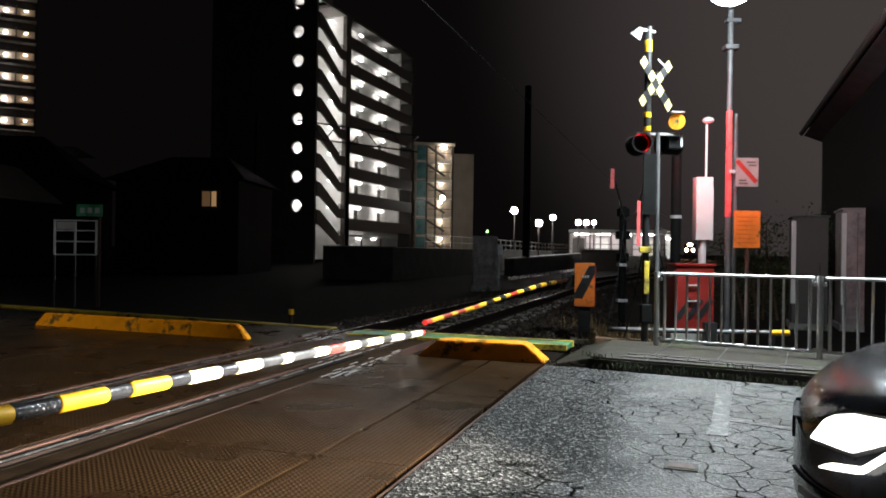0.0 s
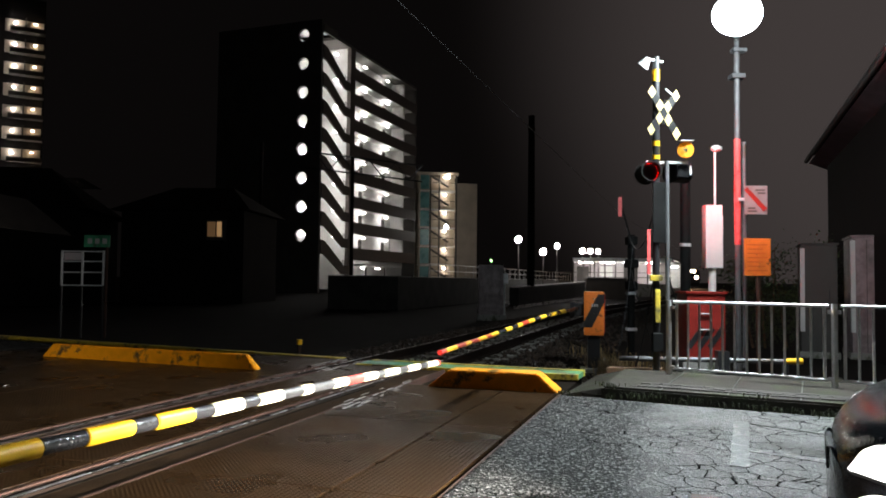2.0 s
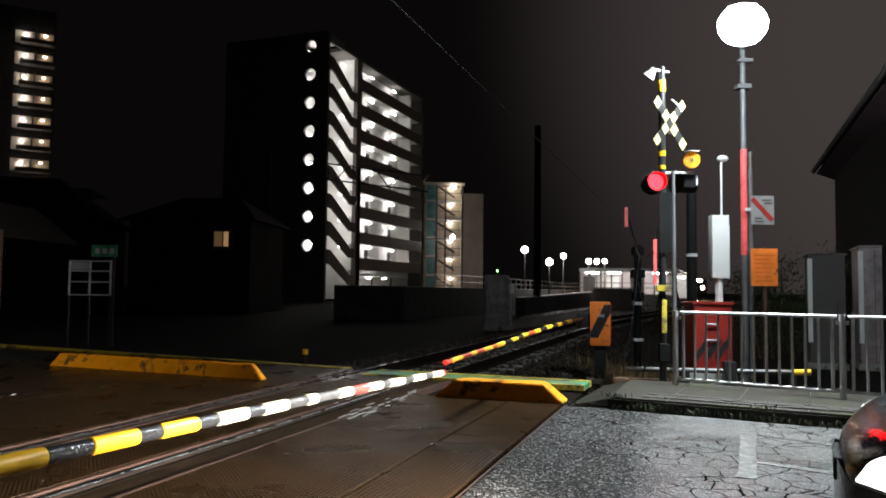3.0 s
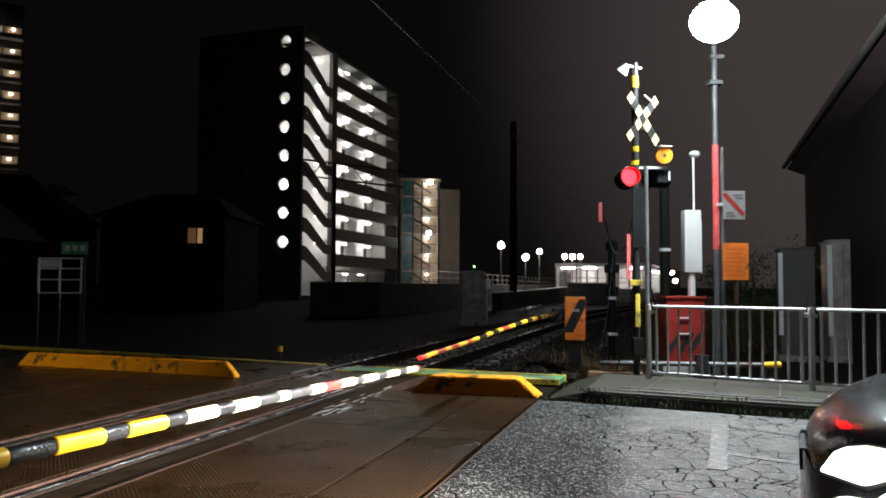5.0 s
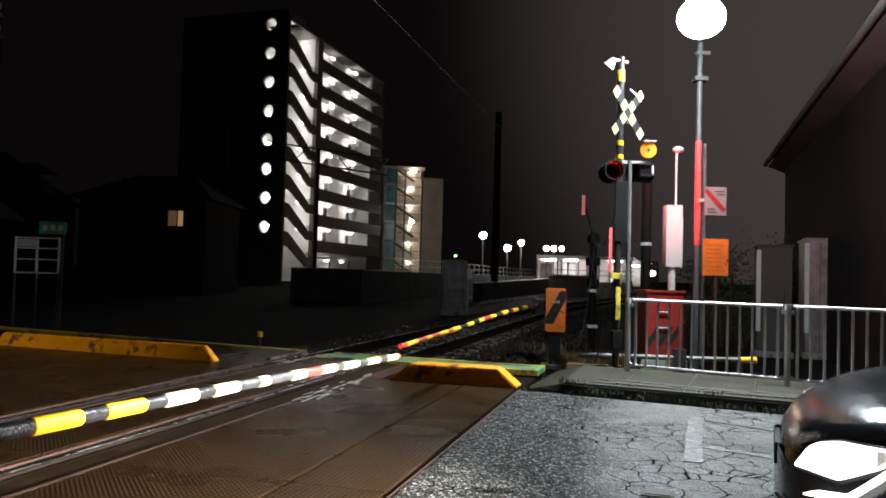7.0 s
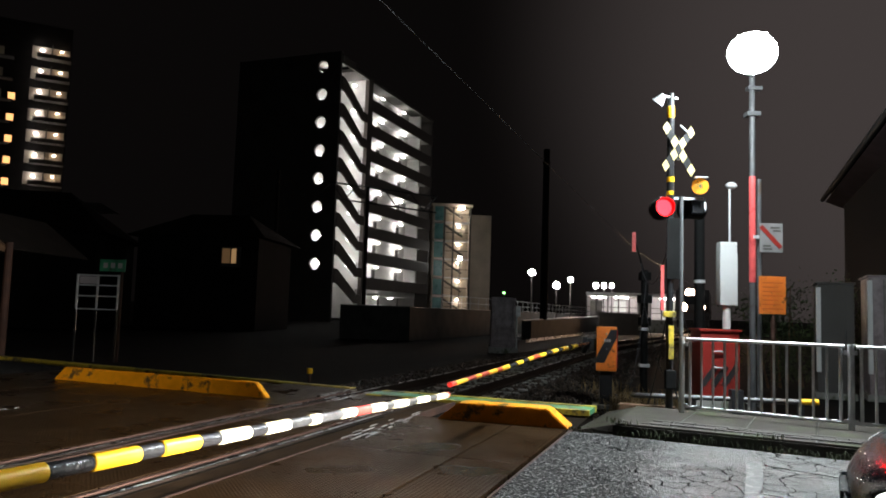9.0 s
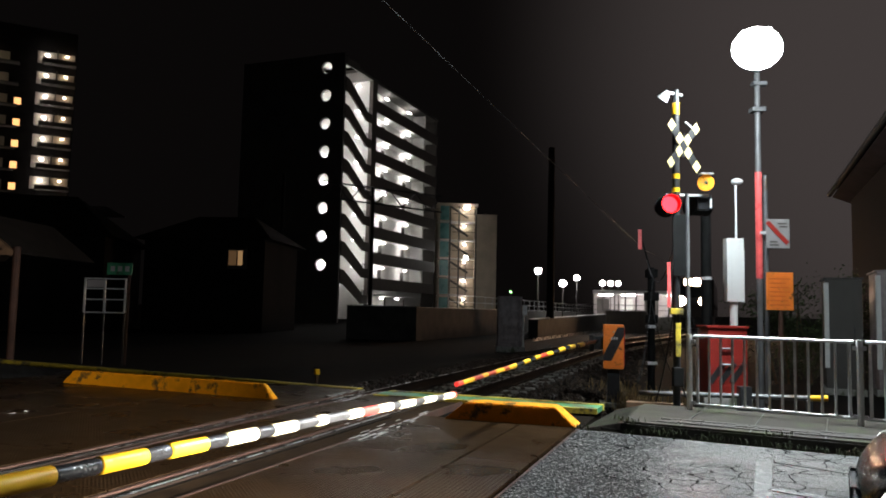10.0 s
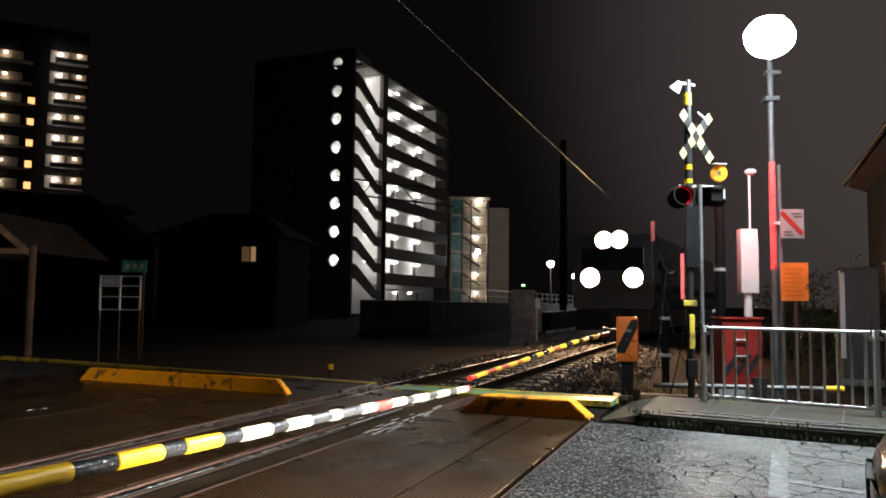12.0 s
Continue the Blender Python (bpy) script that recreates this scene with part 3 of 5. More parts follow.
Y, B, W, G, R = "boom_yellow", "boom_black", "boom_burnt_yellow", "boom_grey", "boom_red"
near = [(-0.7, B), (-0.3, Y), (0.1, B), (0.5, Y), (0.85, B), (1.48, Y), (1.63, B), (1.81, Y), (1.91, B), (2.09, Y), (2.20, B), (2.38, Y), (2.49, B), (2.66, Y), (2.83, G), (2.91, Y), (3.13, G), (3.26, Y), (3.45, R), (3.62, Y), (3.73, G), (3.93, Y), (4.08, G), (4.27, Y), (4.42, G), (4.61, Y)]
near[5] = (1.478, Y)
# middle bands get the paler tape, their burn-out in the car's headlamps painted in
near = [(a, W) if k == Y and a > 2.2 else (a, k) for a, k in near]
boom(-1.6, [(-1.3, 0.74), (1.33, 0.684), (1.63, 0.675), (1.9, 0.668), (2.4, 0.652), (2.84, 0.639), (3.44, 0.619), (4.61, 0.574)], near, 0.032, 0.019, "long yellow and black striped barrier boom, lowered")
farb = [(10.3, B)]
edges = [10.12, 9.75, 9.4, 9.05, 8.7, 8.39, 8.01, 7.71, 7.39, 7.19, 6.95, 6.715, 6.44, 6.174, 6.03, 5.766, 5.564, 5.415, 5.206, 4.95]
keys = [Y, B, Y, B, Y, B, Y, R, Y, B, Y, B, Y, R, Y, R, Y, R, Y]
for e, k in zip(edges[1:], keys):
    farb.append((e, k))
farb[0] = (10.12, B)
farb.append((4.86, R))
boom(-1.65, [(11.55, 0.71), (8.74, 0.70), (7.25, 0.67), (6.18, 0.64), (4.86, 0.62)], farb, 0.033, 0.016, "lowered yellow, black and red striped barrier boom")


def gate_machine(m):
    t = thing("barrier_machine", m, "orange barrier machine with a black diagonal stripe on a post", "barrier machine", "crossing barriers")
    part("housing", bmx(box, -0.15, 0.15, -0.15, 0.15, 0.30, 0.96, 0.02), M["orange"], t, smooth=True)
    bm = bmesh.new()
    vs = [(-0.152, 0.5), (0.06, 0.92), (0.152, 0.92), (0.152, 0.80), (-0.03, 0.42), (-0.152, 0.42)]
    f = bm.faces.new([bm.verts.new((x, -0.153, z)) for x, z in vs])
    bmesh.ops.solidify(bm, geom=[f], thickness=0.004)
    part("stripe", bm, M["black"], t)
    part("post", bmx(box, -0.09, 0.09, -0.09, 0.09, -0.2, 0.31, 0.01), M["black"], t)
    part("foot_plate", bmx(box, -0.2, 0.2, -0.2, 0.2, -0.28, -0.2, 0.01), M["concrete"], t)
    part("side_door", bmx(box, 0.15, 0.165, -0.12, 0.12, 0.34, 0.92, 0.006), M["red_paint"], t)
    part("boom_holder", bmx(box, -0.32, -0.14, -0.07, 0.07, 0.58, 0.78, 0.02), M["black"], t)
    part("counterweight", bmx(box, -0.36, -0.28, -0.11, 0.11, 0.55, 0.8, 0.02), M["black"], t)
    for k in range(3):
        part("number_bar", bmx(box, -0.035 + k * 0.035, -0.012 + k * 0.035, -0.158, -0.1535, 0.735, 0.775), M["hut_grey"], t)
    for z in (0.63, 0.85):
        part("bolt", bmx(cyl, (0.0, -0.15, z), (0.0, -0.165, z), 0.014, n=8), M["steel"], t)
    return t


gm = gate_machine(pose(2.30, 11.35, 0, 0, 0, -10))
copy_thing(gm, pose(-2.05, -0.95, 0, 0, 0, 162))
# ---- crossing signal mast ----
MX, MY = 2.60, 8.80
MAST2 = (2.9, 12.4)


def disc(bm, c, d, r, depth, n=24):
    c, d = Vector(c), Vector(d).normalized()
    return cyl(bm, c - d * depth / 2, c + d * depth / 2, r, n=n)


mast = thing("crossing_signal", pose(MX, MY, 0), "crossing signal mast with checked cross, lamps and floodlight", "crossing signal")
part("pole", bmx(cyl, (-0.08, 0, 0.0), (-0.08, 0, 3.82), 0.042, n=20), M["black"], mast, smooth=True)
for z, h in ((3.52, 0.14), (2.74, 0.06), (2.58, 0.05)):
    part("yellow_sleeve", bmx(cyl, (-0.08, 0, z), (-0.08, 0, z + h), 0.045, n=20), M["boom_yellow"], mast, smooth=True)
part("side_pipe", bmx(cyl, (0.05, -0.03, 0.0), (0.04, -0.03, 2.56), 0.026, n=12), M["grey_pole"], mast, smooth=True)
cross = part("crossbuck", bmx(box, -0.02, 0.02, -0.06, -0.04, 3.0, 3.25), M["black"], mast, "yellow and black checked crossbuck")
for ang, step, dx in ((60, 0.097, 0.0), (-54, 0.084, -0.01)):
    for i in range(7):
        k = (i - 3) * step
        m = Matrix.Translation((dx, -0.065 - (0.008 if ang < 0 else 0), 3.13)) @ pose(0, 0, 0, 0, ang, 0)
        bm = bmesh.new()
        h, q, sl = step / 2 - 0.001, 0.042, -0.022 if ang > 0 else 0.022
        lo = [bm.verts.new(m @ Vector((k + x, -0.003, z))) for x, z in ((-h - sl, -q), (h - sl, -q), (h + sl, q), (-h + sl, q))]
        hi = [bm.verts.new(m @ Vector((k + x, 0.003, z))) for x, z in ((-h - sl, -q), (h - sl, -q), (h + sl, q), (-h + sl, q))]
        bm.faces.new(lo)
        bm.faces.new(hi[::-1])
        for e in range(4):
            bm.faces.new((lo[e], hi[e], hi[(e + 1) % 4], lo[(e + 1) % 4]))
        bmesh.ops.recalc_face_normals(bm, faces=bm.faces)
        part("check", bm, M["check_pale" if i % 2 == 0 else "black"], cross)
flood = part("floodlight", bmx(cyl, (0, 0, 0.05), (0, 0, -0.07), 0.03, 0.075, n=18), M["white_paint"], mast, "white floodlight", smooth=True)
flood.matrix_basis = pose(-0.21, -0.05, 3.75, 20, 35, 0)
part("floodlight_arm", bmx(cyl, (0, 0, 3.76), (-0.16, -0.03, 3.78), 0.018, n=10), M["galv"], mast, smooth=True)
part("bell_wire", bmx(cyl, (0.02, -0.05, 3.42), (0.1, -0.05, 3.35), 0.012, n=8), M["galv"], mast)
part("lamp_arm", bmx(box, -0.2, 0.3, -0.02, 0.02, 2.53, 2.56, 0.004), M["galv"], mast)
LX, LZ = -0.215, 2.40
bm = bmesh.new()
disc(bm, (LX, -0.03, LZ), (0, 1, 0), 0.128, 0.03, 28)
part("backplate", bm, M["check_black"], mast, smooth=True)


def tube(bm, c, r, wall, depth, n=32):
    """A short open tube whose axis runs along y, its back at c."""
    rings = []
    for rr, y in ((r, 0.0), (r, -depth), (r + wall, -depth), (r + wall, 0.0)):
        rings.append([bm.verts.new((c[0] + rr * math.cos(2 * math.pi * k / n), c[1] + y, c[2] + rr * math.sin(2 * math.pi * k / n))) for k in range(n)])
    for q in range(4):
        for k in range(n):
            bm.faces.new((rings[q][k], rings[q][(k + 1) % n], rings[(q + 1) % 4][(k + 1) % n], rings[(q + 1) % 4][k]))
    bmesh.ops.recalc_face_normals(bm, faces=bm.faces)


part("lamp_hood", bmx(tube, (LX, -0.045, LZ), 0.106, 0.012, 0.25), M["check_black"], mast, "matt black tubular lamp hood", smooth=True)
part("lamp_bracket", bmx(box, -0.14, -0.06, -0.04, 0.02, LZ - 0.03, LZ + 0.03, 0.006), M["black"], mast)
bm = bmesh.new()
disc(bm, (0.26, -0.04, 2.69), (0.25, 1, 0), 0.095, 0.05, 32)
part("amber_disc", bm, M["amber"], mast, "amber faceted round lamp, unlit, with a faint glow put in", smooth=True)
for a in range(0, 180, 30):
    c, s = math.cos(radians(a)) * 0.085, math.sin(radians(a)) * 0.085
    part("amber_rib", bmx(cyl, (0.254 - c, -0.068, 2.69 - s), (0.254 + c, -0.068, 2.69 + s), 0.004, n=6), M["line_yellow"], mast)
part("amber_hood", bmx(box, 0.19, 0.34, -0.1, -0.02, 2.79, 2.803, 0.004), M["galv"], mast)
part("lamp_case", bmx(box, 0.19, 0.33, 0.02, 0.12, 2.38, 2.52, 0.01), M["black"], mast)
part("case_edge", bmx(box, 0.325, 0.345, 0.0, 0.03, 2.40, 2.51, 0.003), M["white_paint"], mast)
part("direction_board", bmx(box, -0.13, 0.02, -0.055, -0.043, 1.58, 2.3, 0.005), M["check_black"], mast)
part("junction_box", bmx(box, -0.15, -0.03, -0.12, -0.03, 0.3, 0.52, 0.015), M["check_black"], mast)
part("yellow_clamp", bmx(box, -0.17, -0.02, -0.07, -0.03, 1.13, 1.2, 0.012), M["line_yellow"], mast, "worn yellow clamp")
part("red_strip", bmx(box, -0.20, -0.16, -0.05, -0.04, 1.21, 1.74, 0.003), M["pink_sleeve"], mast, "red reflective strip")
part("yellow_cover", bmx(box, -0.11, -0.05, -0.075, -0.05, 0.64, 1.03, 0.012), M["line_yellow"], mast)
part("mast_foot", bmx(box, -0.16, 0.16, -0.16, 0.16, -0.3, 0.03, 0.02), M["concrete"], mast)

# the red lamps turn their lit face towards the road in turn
M["red_on"] = glow("lit_red_lens", (1.0, 0.0004, 0.0006), 420)
M["red_off"] = mat("dark_red_lens", (0.015, 0.003, 0.003), 0.5, bump=0)


def red_lamp(m):
    t = thing("warning_lamp", m, "round red crossing warning lamp", "warning lamp", "red warning lamps")
    bm = bmesh.new()
    disc(bm, (0, -0.012, 0), (0, 1, 0), 0.098, 0.02, 28)
    part("lit_lens", bm, M["red_on"], t, smooth=True)
    bm = bmesh.new()
    disc(bm, (0, 0.012, 0), (0, 1, 0), 0.1, 0.026, 28)
    part("dark_lens", bm, M["red_off"], t, smooth=True)
    return t


LAMP_M = pose(MX + LX, MY - 0.165, LZ)
BACK_L = pose(0.26, 0.22, 2.45, 0, 0, 112)
BACK_M = pose(MX, MY, 0) @ BACK_L
part("lamp_hood", bmx(tube, (0, 0.115, 0), 0.106, 0.012, 0.23), M["check_black"], mast, "matt black tubular lamp hood", smooth=True).matrix_basis = BACK_L
bm = bmesh.new()
disc(bm, (0, 0.13, 0), (0, 1, 0), 0.128, 0.03, 28)
part("backplate", bm, M["check_black"], mast, smooth=True).matrix_basis = BACK_L
red_front = red_lamp(LAMP_M)
red_back = red_lamp(BACK_M)

# ---- street lamp on its pole ----
post = thing("street_lamp", pose(POLE.x, POLE.y, 0), "tall grey pole with a glaring cool-white lamp", "street lamp")
part("pole", bmx(cyl, (0, 0, -0.3), (0, 0, 4.5), 0.04, 0.036, n=20), M["grey_pole"], post, smooth=True)
part("reflective_sleeve", bmx(cyl, (0, 0, 1.62), (0, 0, 3.03), 0.044, n=20), M["pink_sleeve"], post, "red reflective sleeve", smooth=True)
part("conduit", bmx(cyl, (0.1, 0.03, 0.0), (0.1, 0.03, 3.0), 0.03, n=12), M["grey_pole"], post, smooth=True)
part("clamp", bmx(box, -0.09, 0.09, -0.08, 0.08, 3.84, 3.9, 0.01), M["grey_pole"], post)
part("clamp", bmx(box, -0.07, 0.12, -0.06, 0.06, 4.2, 4.25, 0.01), M["grey_pole"], post)
part("arm", bmx(cyl, (0, 0, 4.4), (-0.68, -1.7, 4.12), 0.03, n=12), M["galv"], post, smooth=True)
part("lamp_back", bmx(box, -0.16, 0.16, -0.2, 0.2, 0.0, 0.09, 0.03, pose(-0.68, -1.72, 4.16, 0, 0, -22)), M["galv"], post, smooth=True)
# ball enlarged past the unseen lamp head, to take in its burnt-out glare
bm = bmesh.new()
bmesh.ops.create_uvsphere(bm, u_segments=28, v_segments=16, radius=0.25)
bmesh.ops.scale(bm, vec=(1.05, 0.95, 0.9), verts=bm.verts)
lens = part("lamp_glare_ball", bm, M["led"], post, "cool-white ball the size of the lamp's glare", smooth=True)
lens.matrix_basis = pose(-0.73, -1.85, 4.04)
lens.visible_shadow = False


def sign_panel(bm, x0, x1, z0, z1, y):
    box(bm, x0, x1, y - 0.008, y + 0.008, z0, z1, 0.006)


psign = thing("prohibition_sign", pose(4.10, 9.72, 0), "white square sign with a red diagonal bar on the pole", "sign")
part("board", bmx(sign_panel, -0.15, 0.15, 2.02, 2.40, 0), M["sign_grey"], psign)
part("red_bar", bmx(box, -0.19, 0.19, -0.004, 0.004, -0.028, 0.028, 0, Matrix.Translation((-0.01, -0.014, 2.22)) @ pose(0, 0, 0, 0, 47, 0)), M["red_paint"], psign)
for k, (x, z, w) in enumerate(((0.05, 2.34, 0.12), (0.07, 2.30, 0.1), (-0.06, 2.10, 0.1), (-0.05, 2.06, 0.12))):
    part("text_bar", bmx(box, x - w / 2, x + w / 2, -0.014, -0.009, z - 0.011, z + 0.011), M["dark_wall"], psign)
part("bracket", bmx(box, -0.22, 0.0, 0.008, 0.03, 2.2, 2.24), M["galv"], psign)
osign = thing("orange_notice_board", pose(4.02, 9.5, 0), "orange notice board with rows of small print on a post", "sign")
part("board", bmx(sign_panel, -0.17, 0.17, 1.21, 1.69, 0), M["orange"], osign)
for k in range(7):
    part("text_bar", bmx(box, -0.13, 0.13 - 0.03 * (k % 3), -0.0125, -0.0085, 1.27 + k * 0.055, 1.283 + k * 0.055), M["print"], osign)
part("post", bmx(cyl, (0.02, 0.03, -0.3), (0.02, 0.03, 1.65), 0.03, n=12), M["rust"], osign, smooth=True)
wb = thing("white_control_case", pose(3.55, 9.8, 0), "tall narrow white case on a post with an antenna rod", "control case")
part("case", bmx(box, -0.11, 0.11, -0.08, 0.08, 1.31, 2.14, 0.012), M["white_paint"], wb, smooth=True)
part("side_rib", bmx(box, 0.112, 0.135, -0.03, 0.03, 1.3, 2.0, 0.004), M["galv"], wb)
part("post", bmx(cyl, (0.0, 0.0, -0.3), (0, 0, 1.32), 0.05, n=16), M["white_paint"], wb, smooth=True)
part("rod", bmx(cyl, (0.04, 0.0, 2.13), (0.04, 0, 2.86), 0.014, n=10), M["white_paint"], wb, smooth=True)
bm = bmesh.new()
bmesh.ops.create_uvsphere(bm, u_segments=16, v_segments=10, radius=0.06)
part("rod_cap", bm, M["galv"], wb, smooth=True).matrix_basis = pose(0.06, 0, 2.9) @ Matrix.Diagonal((1.3, 1, 0.8, 1))

cb = thing("crossing_control_cabinet", pose(3.32, 9.6, 0), "low red and dark striped control cabinet behind the fence", "control cabinet")
part("body", bmx(box, -0.24, 0.25, -0.2, 0.2, 0.12, 0.97, 0.015), M["red_paint"], cb, smooth=True)
for k in range(3):
    part("stripe", bmx(box, -0.035, 0.035, -0.003, 0.003, -0.15, 0.15, 0, Matrix.Translation((-0.13 + 0.13 * k, -0.204, 0.42)) @ pose(0, 0, 0, 0, 35, 0)), M["black"], cb)
part("top", bmx(box, -0.26, 0.27, -0.22, 0.22, 0.97, 1.0, 0.008), M["red_paint"], cb)
for z in (0.72, 0.52):
    part("handle", bmx(cyl, (-0.1, -0.225, z), (0.06, -0.225, z), 0.012, n=8), M["galv"], cb, smooth=True)
part("plinth", bmx(box, -0.3, 0.3, -0.22, 0.22, -0.3, 0.12, 0.01), M["concrete"], cb)
bar = thing("low_guard_pipe", pose(0, 0, 0), "low grey pipe with a dark joint and a yellow end cap", "pipe")
part("pipe", bmx(cyl, (2.2, 9.3, 0.16), (4.0, 8.75, 0.2), 0.03, n=14), M["grey_pole"], bar, smooth=True)
part("joint", bmx(box, 3.28, 3.42, 8.88, 9.0, -0.3, 0.3, 0.01), M["black"], bar)
part("end_cap", bmx(cyl, (4.0, 8.75, 0.2), (4.2, 8.69, 0.21), 0.036, n=14), M["boom_yellow"], bar, smooth=True)
part("stand", bmx(box, 3.98, 4.04, 8.7, 8.76, -0.3, 0.18, 0.004), M["black"], bar)

# ---- equipment huts on the right ----


def hut(x, y, w, d, h, rz, tone):
    t = thing("equipment_cabinet", pose(x, y, -0.3, 0, 0, rz), "pale grey steel equipment cabinet beside the road", "equipment cabinet", "trackside cabinets")
    part("body", bmx(box, 0, w, 0, d, 0.1, h, 0.03), tone, t, smooth=True)
    part("plinth", bmx(box, -0.04, w + 0.04, -0.04, d + 0.04, 0, 0.12, 0.01), M["concrete"], t)
    part("roof_lip", bmx(box, -0.03, w + 0.03, -0.03, d + 0.03, h, h + 0.04, 0.01), tone, t)
    part("door_handle", bmx(box, w * 0.75, w * 0.78, -0.03, 0.0, h * 0.5, h * 0.6, 0.004), M["black"], t)
    for k in (0.25, 0.5, 0.75):
        part("seam", bmx(box, w * k - 0.006, w * k + 0.006, -0.004, 0.0, 0.15, h - 0.05), M["dark_wall"], t)
    # white strip painted in for the light that falls on the cabinet's left side
    part("lit_side_strip", bmx(box, -0.02, 0.06, -0.02, 0.1, 0.5, h - 0.06, 0.006), M["white_paint"], t, "white strip for the light on the cabinet's side")
    return t


hut(7.72, 14.0, 1.0, 1.2, 2.3, -22, M["cabinet"])
hut(8.85, 13.6, 0.75, 1.2, 2.35, -22, M["cabinet"])
hut(6.86, 14.2, 0.62, 1.0, 2.15, -22, M["dark_wall"])

M["soffit"] = mat("painted_soffit_boards", (0.24, 0.16, 0.175), 0.7, var=0.25, scale=2)
M["soffit_panel"] = mat("brown_soffit_panel", (0.3, 0.23, 0.2), 0.8, var=0.35, scale=1.2)
# house with a low eave by the road
house = thing("roadside_house", pose(0, 0, 0), "dark house with a low tiled eave beside the road", "house")
bm = bmesh.new()
E0, E1 = Vector((8.64, 16.8, 4.38)), Vector((5.63, 8.4, 4.56))
d = (E1 - E0).normalized()
inw = Vector((0.95, -0.31, 0))


def slab(bm, p, q, thick):
    """A sloping board along the eave between two distances inward from it."""
    a, b = E0 - d * 3, E1 + d * 1
    f = bm.faces.new([bm.verts.new(v) for v in (a + inw * p[0] + Vector((0, 0, p[1])), b + inw * p[0] + Vector((0, 0, p[1])), b + inw * q[0] + Vector((0, 0, q[1])), a + inw * q[0] + Vector((0, 0, q[1])))])
    bmesh.ops.solidify(bm, geom=[f], thickness=thick)
    bmesh.ops.recalc_face_normals(bm, faces=bm.faces)


part("roof", bmx(slab, (0, 0.12), (5, 2.3), 0.1), M["roof"], house)
part("soffit", bmx(slab, (0.06, -0.01), (0.74, -0.3), 0.03), M["soffit"], house, "dull pink painted soffit")
part("soffit_panel", bmx(slab, (0.75, -0.31), (2.25, -0.85), 0.03), M["soffit_panel"], house, "dark soffit panel")
bm = bmesh.new()
w0, w1 = E0 + Vector((2.2, -0.7, 0)), E1 + Vector((2.2, -0.7, 0)) + d * 0.6
prism(bm, [(w0.x, w0.y), (w1.x, w1.y), (w1.x + 5, w1.y - 1.6), (w0.x + 5, w0.y - 1.6)], -0.3, 4.6)
bmesh.ops.recalc_face_normals(bm, faces=bm.faces)
part("wall", bm, M["dark_wall"], house)
part("gutter", bmx(cyl, E0 - d * 3 + Vector((0, 0, 0.05)), E1 + d * 1 + Vector((0, 0, 0.05)), 0.06, n=12), M["dark_wall"], house, smooth=True)
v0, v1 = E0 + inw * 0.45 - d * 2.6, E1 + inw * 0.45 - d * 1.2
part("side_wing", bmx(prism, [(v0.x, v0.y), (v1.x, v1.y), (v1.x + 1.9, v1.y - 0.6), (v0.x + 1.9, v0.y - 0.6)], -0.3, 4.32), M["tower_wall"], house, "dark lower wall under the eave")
# ---- apartment block with lit galleries ----
M["gallery_lamp"] = glow("gallery_lamp", (1.0, 0.96, 0.92), 42)
M["stair_lamp"] = glow("stair_lamp", (1.0, 0.96, 0.92), 34)
M["warm_lamp"] = glow("warm_lamp", (1.0, 0.82, 0.6), 16)
M["orange_window"] = glow("orange_window", (1.0, 0.5, 0.18), 1.6)
M["warm_window"] = glow("warm_window", (1.0, 0.58, 0.26), 0.28)
M["dim_window"] = glow("dim_window", (1.0, 0.55, 0.25), 0.07)
M["gallery_window"] = glow("gallery_window", (1.0, 0.93, 0.86), 0.5)
M["tower_lamp"] = glow("tower_stair_lamp", (1.0, 0.93, 0.82), 45)
M["teal_glass"] = mat("teal_stair_glazing", (0.12, 0.3, 0.3), 0.3, var=0.2, scale=1)

FH, NF, LB, HS = 2.72, 8, 24.25, 2.81
APT = pose(-11.96, 71.0, 0, 0, 0, 69.76)   # local x along the gallery front, y into the block
apt = thing("apartment_block", APT, "eight-storey apartment block with lit galleries and a stair bay", "apartment building")
ROOF = 25.2
SB = 6.9                                # width of the stair bay


def wall_with_round_hole(k):
    """One storey of the end wall, with a round opening."""
    bm = bmesh.new()
    n = 32
    zc = 24.92 - HS * k
    y0, y1 = 0.9, 3.3
    yc = 2.04
    for xx in (0.0, 0.3):
        ring, outer = [], []
        turns = sorted([2 * math.pi * i / n for i in range(n - 4)] + [math.atan2(q * HS / 2, p) % (2 * math.pi) for p in (y1 - yc, y0 - yc) for q in (1, -1)])
        for a in turns:
            c, s = math.cos(a), math.sin(a)
            ring.append(bm.verts.new((xx, yc + 0.61 * c, zc + 0.61 * s)))
            k1 = min(((y1 - yc) if c > 0 else (yc - y0)) / max(abs(c), 1e-6), (HS / 2) / max(abs(s), 1e-6))
            outer.append(bm.verts.new((xx, yc + k1 * c, zc + k1 * s)))
        for i in range(n):
            j = (i + 1) % n
            bm.faces.new((ring[i], ring[j], outer[j], outer[i]))
        if xx == 0:
            front = ring
    for i in range(n):
        j = (i + 1) % n
        bm.faces.new((front[i], front[j], ring[j], ring[i]))
    return bm


